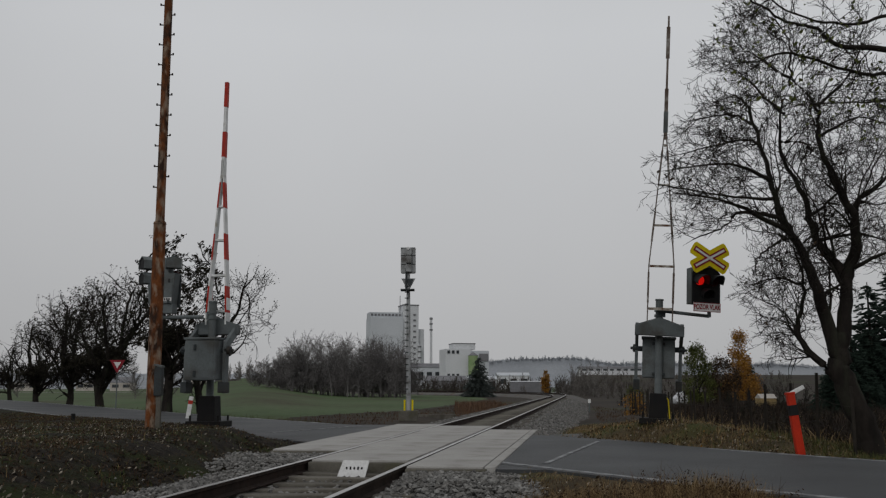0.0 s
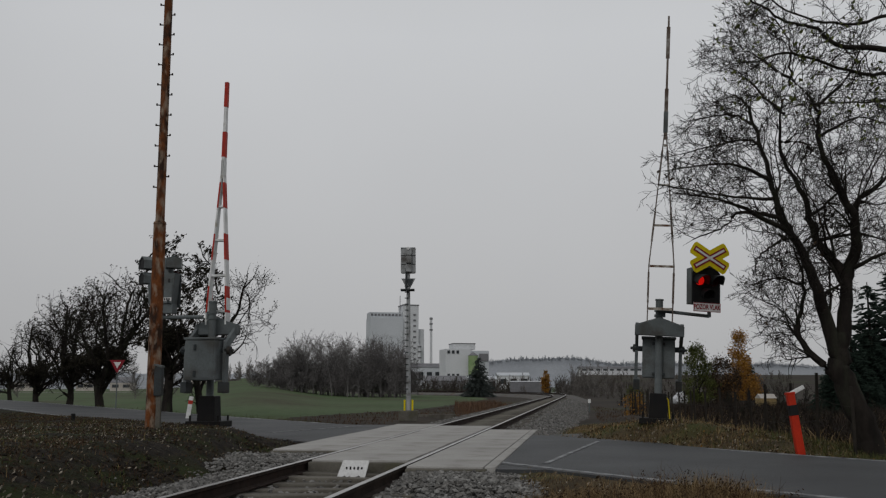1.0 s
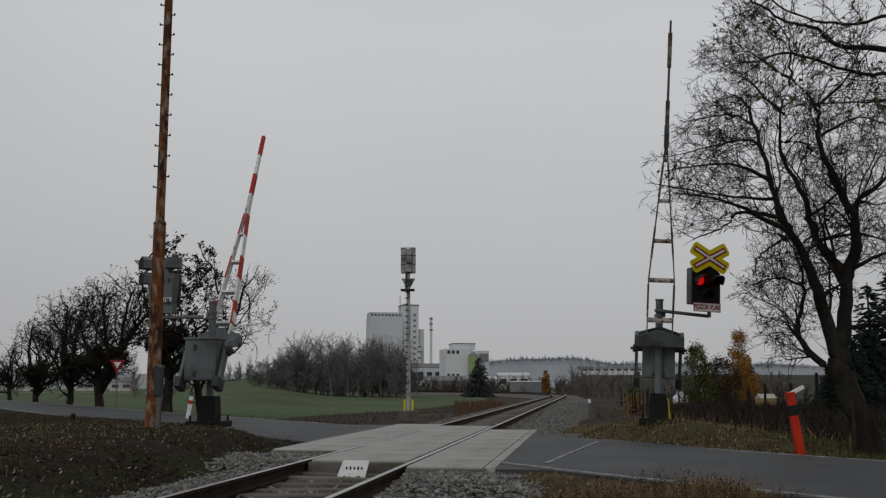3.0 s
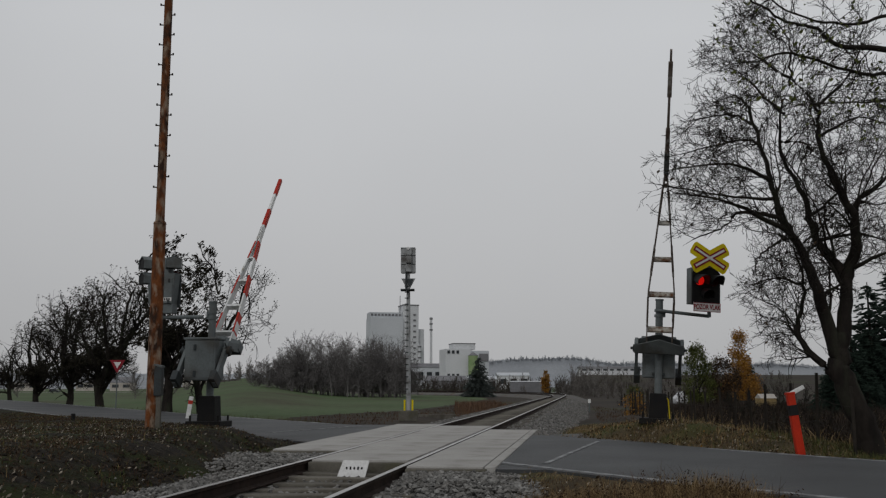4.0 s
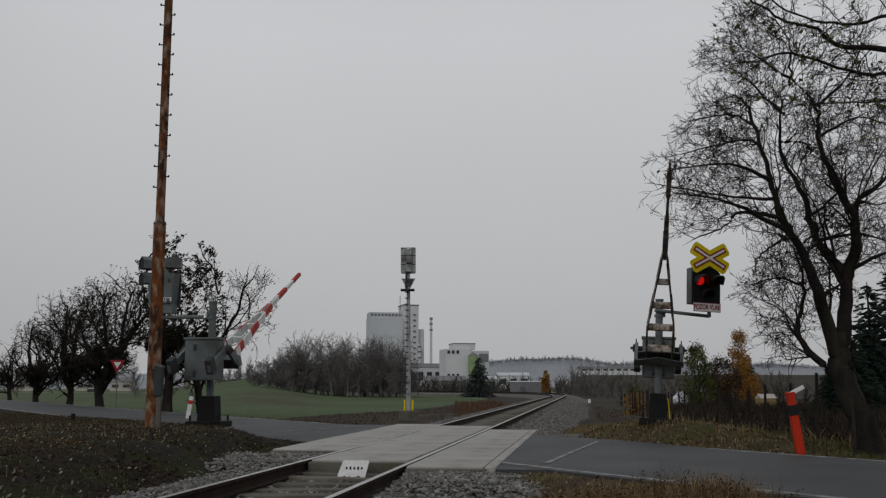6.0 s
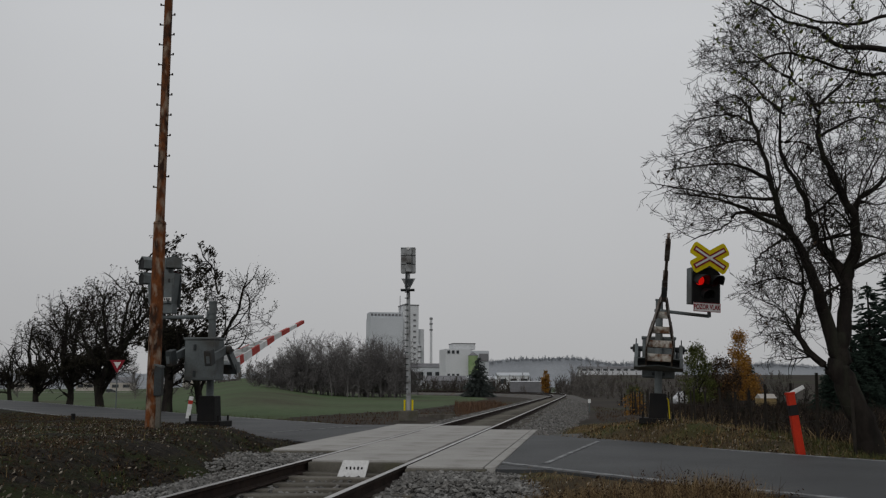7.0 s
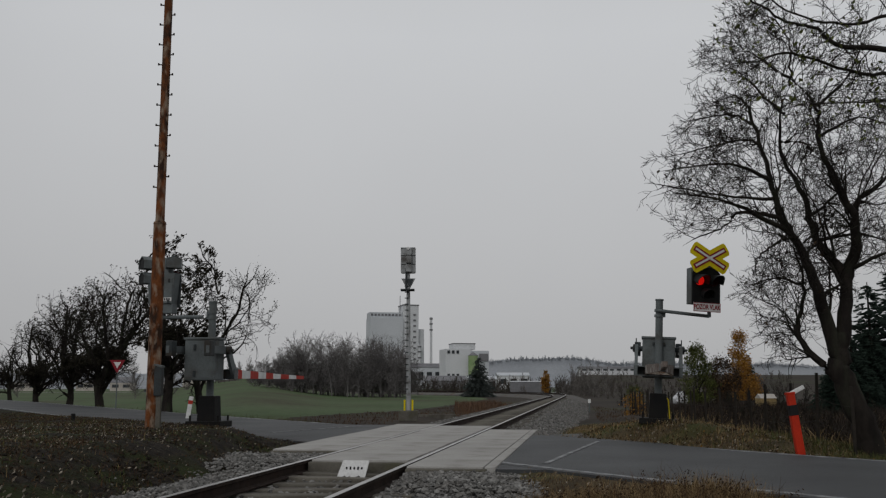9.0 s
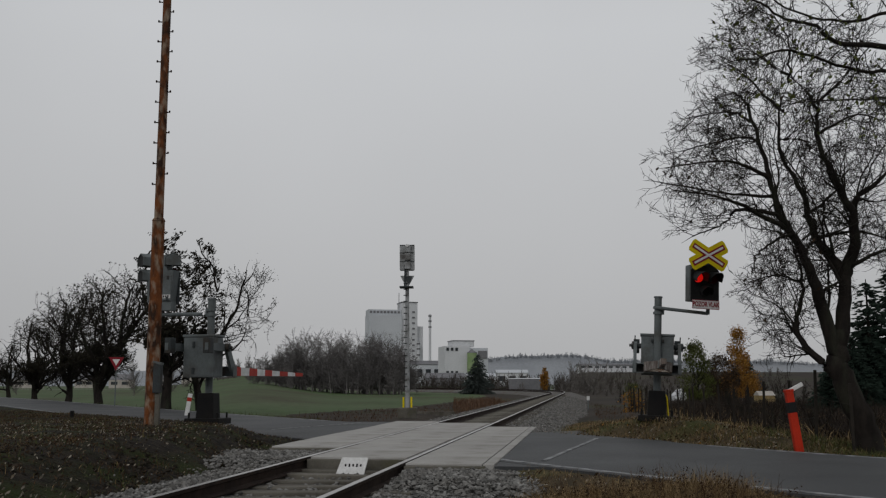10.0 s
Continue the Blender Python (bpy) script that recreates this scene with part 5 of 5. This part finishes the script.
hall("hut", (16.2, 190, -0.2), (6.0, 3, 2.2), "small dark trackside hut with pale flat roof", ROOF_GREY, SILO_SIDE, 0, 0.15)
hall("summer_house", (20.3, 83, -0.15), (1.4, 1.15, 0.15), "tiny white gabled summer house", SILO_SIDE, SILO_SIDE, 0, 0.6, 90)
hall("garden_shed", (18.6, 56, -0.4), (0.9, 1.0, 0.75), "low garden shed with rusty roof", TIMBER_PALE, BRICK_PALE, 0, 0.25)
hall("white_hall", (118, 240, 4), (17, 10, 3.0), "long white hall behind the big tree", SILO_SIDE, SILO, 0, 0.6)


def rail_ends():
    top = empty("track_railing", pose(16.9, 152, -0.4, 0, 0, -6), "white steel railing beside the bend of the track", "railing")
    for x in (0.1, 0.75):
        part("post", box(B(), (0.05, 0.05, 1.2), (x, 0, 0.55)), GREY_LIGHT, top)
    for z in (0.55, 1.1):
        part("bar", box(B(), (0.72, 0.05, 0.05), (0.42, 0, z)), GREY_LIGHT, top)
    board = empty("kilometre_board", pose(8.65, 57.5, -0.45), "small white board on stake beside ballast", "board")
    part("stake", box(B(), (0.06, 0.06, 0.7), (0, 0, 0.3)), GREY, board)
    part("plate", box(B(), (0.17, 0.03, 0.24), (0, -0.04, 0.62), 0.01), SIGN_WHITE, board)


rail_ends()


def distant_hills():
    verts, faces = [], []
    n = 900
    for i in range(n + 1):
        x = -900 + 2100 * i / n
        y = 1350.0
        peak = 27 + 11 * math.exp(-((x - 135) / 85) ** 4) + 6 * math.exp(-((x - 330) / 200) ** 2) - 8 * float(smoothstep(0, -200, x))
        peak += 3 * noise.noise(Vector((x * 0.012, 0, 3))) + 1.2 * noise.noise(Vector((x * 0.15, 0, 8))) + 1.6 * abs(noise.noise(Vector((x * 0.5, 0, 1))))
        verts += [(x, y - 260, -2), (x, y - 60, 17), (x, y, peak), (x, y + 200, -2)]
        if i:
            k = 4 * i
            faces += [(k - 4 + j, k - 3 + j, k + 1 + j, k + j) for j in range(3)]
    tagged(from_arrays("backdrop", verts, faces, HILL, smooth=True), "wooded hills with grey haze painted into their colour", "hills", kind="structure")


distant_hills()
rh = random.Random(61)
spots = []
for i in range(520):
    x = -40 + 640 * i / 519 + rh.uniform(-2, 2)
    peak = 27 + 11 * math.exp(-((x - 135) / 85) ** 4) + 6 * math.exp(-((x - 330) / 200) ** 2) + 3 * noise.noise(Vector((x * 0.012, 0, 3)))
    spots.append((x, 1345 + rh.uniform(-20, 5), peak - 4, rh.uniform(2.2, 5.0) * (1.0 + 0.5 * noise.noise(Vector((x * 0.03, 0, 9))))))
far_wood("hilltop_woods", "bare hilltop woods in the hills' haze-pale colour", spots, 62, HILL, dict(THIN, children=(0, 9, 5, 0), step=(3, 2, 1.5, 1.5), angle=((20, 40), (35, 80), (30, 70), (0, 0)), short=((0.5, 0.7), (0.4, 0.65), (0.45, 0.7), (1, 1)), least=0.16))


# ---- the far lane and the car on it ----
LANE_Y, LANE_Z = 400.0, -1.27
tagged(ribbon("far_lane", [Vector((-330 + 10 * i, LANE_Y, 0)) for i in range(26)], -2.6, 2.6, LANE_Z, PALE_LANE, 0.12), "pale worn lane far across the field", "road", kind="structure")


def far_car():
    """A small estate car; its front points to +x."""
    top = empty("car", pose(-190, LANE_Y, LANE_Z), "small dark grey car, sky reflection painted on its roof, driving on the lane", "car")
    shell = [(-2.0, 0.32), (2.0, 0.32), (2.02, 0.62), (1.75, 0.78), (0.95, 0.90), (-1.95, 0.95), (-2.02, 0.6)]
    part("body", slab(B(), shell, 1, -0.82, 0.82), GREY_DARK, top)
    cabin = part("cabin", slab(B(), [(0.95, 0.88), (0.35, 1.38), (-1.6, 1.40), (-1.95, 0.93)], 1, -0.72, 0.72), WINDOW, top, "dark glazed cabin")
    # The sky's reflection on the roof is put into its pale colour.
    part("roof", box(B(), (2.0, 1.5, 0.09), (-0.62, 0, 1.43), 0.03), GREY_LIGHT, cabin, "roof with sky reflection painted in pale grey")
    for x in (-0.62, 0.3):
        for y in (-0.735, 0.735):
            part("pillar", box(B(), (0.08, 0.03, 0.5), (x, y, 1.15), turn=(0, -8, 0)), GREY_DARK, cabin)
    for x in (-1.25, 1.28):
        for y in (-0.76, 0.76):
            tyre = part("wheel", cyl(B(), 0.31, 0.2, (x, y, 0.31), (90, 0, 0), seg=16), BLACK, top)
            part("rim", cyl(B(), 0.19, 0.21, (x, y, 0.31), (90, 0, 0), seg=12), GREY, tyre)
    for y in (-0.6, 0.6):
        part("headlight", box(B(), (0.06, 0.3, 0.12), (1.99, y, 0.66), 0.01), SIGN_WHITE, top)
        part("tail_light", box(B(), (0.06, 0.2, 0.2), (-2.0, y, 0.72), 0.01), SIGN_RED, top)
    return top


CAR = far_car()


# ---- ballast, grass, litter: too many to count ----
def stones(name, label, count, place, size, mat, seed, category="stones"):
    r = random.Random(seed)
    v, f = [], []
    shape = [(1, 0, 0), (-1, 0.1, 0), (0, 1, 0.1), (0.1, -1, 0), (0.1, 0, 0.8), (0, 0.1, -0.8)]
    tri = [(0, 2, 4), (2, 1, 4), (1, 3, 4), (3, 0, 4), (2, 0, 5), (1, 2, 5), (3, 1, 5), (0, 3, 5)]
    for _ in range(count):
        p = place(r)
        if p is None:
            continue
        s = size * r.uniform(0.6, 1.5)
        m = Euler((r.uniform(-0.5, 0.5), r.uniform(-0.5, 0.5), r.uniform(0, 6.3))).to_matrix()
        k = len(v)
        for c in shape:
            v.append(tuple(Vector(p) + m @ Vector((c[0] * r.uniform(0.7, 1.2), c[1] * r.uniform(0.6, 1), c[2] * r.uniform(0.6, 1))) * s))
        f += [(a + k, b + k, c + k) for a, b, c in tri]
    tagged(from_arrays(name, v, f, mat), label, category, kind="stuff")


def bed_height(d):
    return float(np.interp(d, (-3.2, -2.0, -0.95, -0.66, 0.66, 0.95, 2.1, 3.6), (-0.62, -0.20, -0.165, -0.20, -0.20, -0.165, -0.20, -0.70)))


def ballast_spot(r):
    s = 7.0 + 85 * r.random() ** 2.0
    d = r.uniform(-2.5, 3.6)
    if s < 12.5 and r.random() < 0.3:
        s = r.uniform(7.5, 15)
    if 13.0 < s < 25.3 and abs(d) < 0.8 or 15.1 < s < 26.2 and d < -0.7 or 12.1 < s < 23.2 and d > 0.7:
        return None
    if abs(abs(d) - 0.7535) < 0.10:
        return None
    if abs(d) < 0.66 and r.random() < 0.5:
        return None
    return on_track(s, d, bed_height(d) + r.uniform(-0.012, 0.025))


def end_spot(r):
    """Stones heaped against the ends of the outer panels."""
    if r.random() < 0.5:
        s, d = 12.1 - abs(r.gauss(0, 0.8)), r.uniform(0.88, 2.7)
        return on_track(s, d, -0.06 - 0.05 * (12.1 - s) - 0.08 * max(d - 1.9, 0) + r.uniform(-0.03, 0.02))
    s, d = 15.2 - abs(r.gauss(0, 0.9)), -r.uniform(0.88, 2.9)
    return on_track(s, d, -0.07 - 0.05 * (15.2 - s) + r.uniform(-0.03, 0.02))


stones("ballast_stones", "grey crushed stone ballast round the track", 36000, ballast_spot, 0.032, STONE, 21)
stones("heaped_stones", "grey stones heaped against the panel ends", 5000, end_spot, 0.034, STONE, 22)


def blades(name, label, spots, mat, tall, wide, seed, bend=0.5, category="grass"):
    """Thin bent blades, each of three narrowing pieces."""
    r = random.Random(seed)
    v, f = [], []
    for x, y, z in spots:
        h = tall * r.uniform(0.4, 1.2)
        w = r.uniform(0, 6.3)
        lean = r.uniform(0.1, bend)
        side = Vector((-math.sin(w), math.cos(w), 0)) * wide * r.uniform(0.6, 1.3)
        k = len(v)
        for i in range(4):
            u = i / 3
            p = Vector((x, y, z)) + Vector((math.cos(w), math.sin(w), 0)) * h * lean * u * u * 1.6 + Vector((0, 0, h * (u - lean * 0.45 * u * u)))
            q = side * (1 - u * 0.85)
            v += [tuple(p - q), tuple(p + q)]
        f += [(k + 2 * i, k + 2 * i + 1, k + 2 * i + 3, k + 2 * i + 2) for i in range(3)]
    tagged(from_arrays(name, v, f, mat), label, category, kind="stuff")


def scatter(n, seed, box_, test=None, clump=0.0):
    """Places on the ground inside a box, in clumps where asked."""
    r = random.Random(seed)
    x0, x1, y0, y1 = box_
    xs, ys = [], []
    centres = [(r.uniform(x0, x1), r.uniform(y0, y1)) for _ in range(max(6, int(n / 30)))]
    while len(xs) < n:
        if clump:
            c = r.choice(centres)
            x, y = c[0] + r.gauss(0, clump), c[1] + r.gauss(0, clump)
        else:
            x, y = r.uniform(x0, x1), r.uniform(y0, y1)
        xs.append(x), ys.append(y)
    xs, ys = np.array(xs), np.array(ys)
    z, kind = land(xs, ys)
    dr, dt = nearest(ROAD_NP, xs, ys), nearest(TRACK_NP, xs, ys)
    keep = (dr > ROAD_HALF + 0.12) & (dt > 2.2)
    if test is not None:
        keep &= test(xs, ys, dr, dt)
    return [(float(a), float(b), float(c) - 0.02) for a, b, c in zip(xs[keep], ys[keep], z[keep])]


LEFT_VERGE, RIGHT_BANK, RIGHT_NEAR = (-14, -2.5, 6, 32), (1.5, 12, 14, 34), (-0.6, 5.5, 5.5, 13)


def near_side(xs, ys, dr, dt):
    return (xs * TY - ys * TX + 3.1 < -1.5) & (ys < np.interp(xs, ROAD_NP[::-1, 0], ROAD_NP[::-1, 1]))


def far_side(xs, ys, dr, dt):
    return (xs * TY - ys * TX + 3.1 > 1.5) & (ys > np.interp(xs, ROAD_NP[::-1, 0], ROAD_NP[::-1, 1]))


def right_near(xs, ys, dr, dt):
    return (xs * TY - ys * TX + 3.1 > 2.3) & (ys < np.interp(xs, ROAD_NP[::-1, 0], ROAD_NP[::-1, 1]))


blades("verge_grass", "short dull green grass tufts on soil verge", scatter(24000, 1, LEFT_VERGE, near_side, 0.3), GRASS, 0.10, 0.005, 31, 1.5)
blades("verge_weeds", "short brown weeds on the soil verge", scatter(42000, 2, LEFT_VERGE, near_side, 0.5), WEED, 0.10, 0.006, 32, 1.7)
blades("verge_straw", "dry stalks lying on the soil verge", scatter(3500, 17, LEFT_VERGE, near_side, 0.6), STRAW, 0.11, 0.005, 39, 1.2)
blades("bank_grass", "dry straw-coloured grass on the bank", scatter(56000, 3, RIGHT_BANK, far_side, 0.4), STRAW, 0.13, 0.006, 33, 1.5)
blades("bank_weeds", "brown and green weeds on the bank", scatter(8000, 4, RIGHT_BANK, far_side, 0.4), WEED, 0.14, 0.007, 34, 0.9)
blades("bank_green", "green grass between the dry grass", scatter(9000, 18, RIGHT_BANK, far_side, 0.5), GRASS, 0.16, 0.006, 40, 0.9)
blades("fence_grass", "yellow-green grass under the tree by the fence", scatter(7000, 64, (5.6, 9.5, 13.6, 17.5), far_side, 0.4), GRASS, 0.17, 0.006, 65, 1.0)
blades("roadside_grass", "tall dry straw-coloured grass beside the road", scatter(8000, 5, RIGHT_NEAR, right_near, 0.18), STRAW, 0.13, 0.0035, 35, 1.4)
blades("roadside_weeds", "brown withered weeds beside the road", scatter(6000, 6, RIGHT_NEAR, right_near, 0.18), WEED, 0.13, 0.004, 36, 1.2)
blades("field_edge_grass", "green grass along the field's edge", scatter(12000, 7, (-24, -1, 26, 52), lambda x, y, dr, dt: (dr < 4.6) & (dt > 5) & (y > np.interp(x, ROAD_NP[::-1, 0], ROAD_NP[::-1, 1]))), GRASS, 0.20, 0.009, 37)
blades("embankment_grass", "withered reddish grass on the embankment", scatter(16000, 8, (-8, 12, 30, 90), lambda x, y, dr, dt: (dt < 8) & (dt > 3.6) & (dr > 3)), WEED, 0.20, 0.012, 38, 1.5)
blades("scrub_weeds", "tall dead weeds behind the fence", scatter(60000, 25, (6.8, 34, 17, 62), lambda x, y, dr, dt: (x > 7.3 + (y - 15) * 0.10) & (x < 4 + 0.52 * y), 0.7), DARK_WEED, 0.62, 0.013, 47, 0.8)
blades("embankment_reeds", "tall reddish-brown reeds beside the embankment", scatter(7000, 55, (-1.5, 5.0, 46, 96), lambda x, y, dr, dt: (dt > 2.8) & (x > 0.012 * y) & (np.sin(x * 2.1 + y * 0.37) + np.sin(y * 0.9) > -0.9), 0.8), REED, 0.55, 0.014, 56, 0.6)
blades("scrub_grass", "dry straw among the dead weeds", scatter(9000, 26, (6.6, 30, 16, 50), lambda x, y, dr, dt: (x > 6.2 + (y - 15) * 0.09) & (x < 4 + 0.52 * y), 0.6), STRAW, 0.40, 0.010, 48, 0.9)
CLUMP = (0.9, 2.75, 8.1, 9.7)
blades("tall_weeds", "tall withered weeds standing before the road", scatter(1900, 27, CLUMP, right_near, 0.10), WEED, 0.36, 0.004, 49, 0.8)
blades("tall_grass", "tall bleached grass standing before the road", scatter(11000, 28, CLUMP, right_near, 0.13), STRAW, 0.27, 0.004, 50, 1.2)


def seed_heads():
    r = random.Random(29)
    spots = []
    for x, y, z in scatter(1900, 27, CLUMP, right_near, 0.10)[::9]:
        h = r.uniform(0.15, 0.36)
        spots += [Vector((x + r.gauss(0, 0.016), y + r.gauss(0, 0.016), z + h * r.uniform(0.35, 1.0))) for _ in range(16)]
    v, f = leaves(spots, 0.022, r)
    tagged(from_arrays("seed_heads", v, f, LEAF_BROWN), "dark withered seed heads on weed stalks", "weeds", kind="stuff")


seed_heads()
stones("roadside_gravel", "loose grey gravel beside the far road edge", 2600, lambda r, pts=scatter(5000, 59, (-5, 1.5, 25, 33), lambda x, y, dr, dt: (dr < 4.4) & (y > 24), 0.5): r.choice(pts), 0.04, STONE, 60)


def old_sleepers():
    for x, y, turn in ((-0.5, 41.5, 3), (0.9, 40.6, -4)):
        top = empty("old_sleeper", pose(x, y, height(x, y) + 0.06, 0, 0, turn), "discarded weathered sleeper lying in the grass", "sleeper")
        part("beam", box(B(), (2.1, 0.24, 0.18), (0, 0, 0), 0.015), SLEEPER, top)


old_sleepers()
stones("soil_clods", "dark clods and small stones in the soil", 30000, lambda r, pts=scatter(30000, 19, LEFT_VERGE, near_side): r.choice(pts), 0.042, CLOD, 23, "soil")
stones("pale_pebbles", "pale pebbles along the track's edge", 500, lambda r, pts=scatter(2500, 20, (-6, -2.4, 6, 16), near_side, 0.5): r.choice(pts), 0.022, STONE, 24)


def fallen_leaves(name, label, spots, size, mat, seed):
    r = random.Random(seed)
    v, f = leaves([Vector(p) + Vector((0, 0, 0.05)) for p in spots], size, r)
    tagged(from_arrays(name, v, f, mat), label, "fallen leaves", kind="stuff")


fallen_leaves("pale_leaves", "pale fallen leaves scattered on dark soil", scatter(2400, 11, (-8, -2.5, 6, 20), near_side, 0.8), 0.036, LITTER, 41)
fallen_leaves("brown_leaves", "brown fallen leaves on the soil verge", scatter(16000, 12, LEFT_VERGE, near_side), 0.042, LEAF_BROWN, 42)
fallen_leaves("bank_leaves", "brown and gold leaves under the trees", scatter(5000, 13, (2, 9, 13, 24), far_side), 0.05, LEAF_BROWN, 43)
fallen_leaves("bank_chips", "pale dry leaves and chips on the bank", scatter(1300, 57, (3, 7.5, 14, 20), far_side, 0.5), 0.036, LITTER, 58)
fallen_leaves("gold_leaves", "few golden leaves on the bank", scatter(160, 14, (2, 9, 13, 24), far_side), 0.06, LEAF_GOLD, 44)
fallen_leaves("roadside_leaves", "brown leaves beside the road", scatter(1500, 15, RIGHT_NEAR, right_near), 0.06, LEAF_BROWN, 45)
fallen_leaves("roadside_pale_leaves", "pale leaves beside the road", scatter(420, 16, RIGHT_NEAR, right_near, 0.4), 0.045, LITTER, 46)
fallen_leaves("leaf_drift", "drift of pale leaves and chips on the soil", scatter(700, 30, (-5.4, -2.9, 7.0, 10.2), near_side, 0.35), 0.05, LITTER, 51)


LEFT_ROWS = [(0.0, 89.6), (1.35, 89.6), (1.5, 88.7), (2.0, 81.5), (2.5, 74.3), (4.0, 53.4), (4.5, 46.6), (5.0, 40.2), (5.5, 33.4), (6.8, 17.2), (7.0, 14.6),
             (7.5, 8.5), (7.8, 5.2), (8.0, 3.7), (8.2, 2.4), (8.5, 0.8), (8.8, 0.3), (10.0, 0.3)]
RIGHT_ROWS = [(0.0, 80.5), (1.45, 80.5), (1.7, 78.2), (2.0, 74.0), (2.5, 67.4), (4.0, 48.2), (4.5, 42.2), (5.0, 36.7), (5.5, 31.0), (6.8, 17.7), (7.0, 15.5),
              (7.5, 9.5), (7.8, 6.9), (8.0, 5.5), (8.2, 3.5), (8.4, 2.0), (8.7, 0.2), (9.0, 0.0), (10.0, 0.0)]


def motions():
    walk(boom_left, [(t, hinge(a, 0.0, -0.22)) for t, a in LEFT_ROWS])
    walk(boom_right, [(t, hinge(a, -0.8)) for t, a in RIGHT_ROWS])
    rows = [(0.0, SHUT_R)]
    k = 0.33
    while k < 10.0:
        rows += [(k - 0.03, SHUT_R), (k + 0.03, SHUT_L), (min(k + 0.42, 9.98), SHUT_L), (min(k + 0.48, 9.99), SHUT_R)]
        k += 1.0085
    rows.append((10.0, SHUT_R))
    walk(CAR, [(0.0, pose(-190.5, LANE_Y - 1.2, LANE_Z)), (10.0, pose(-113.0, LANE_Y - 1.2, LANE_Z))])
    walk(blink_cover, [(t, pose(x, -0.032, 0.09)) for t, x in rows])


def hinge(a, lean=0.0, back=-0.34):
    """The boom a degrees above level, leaning sideways as its shaft does."""
    return pose(0, back, 1.50, 0, lean, 0) @ pose(0, 0, 0, a, 0, 0)


motions()
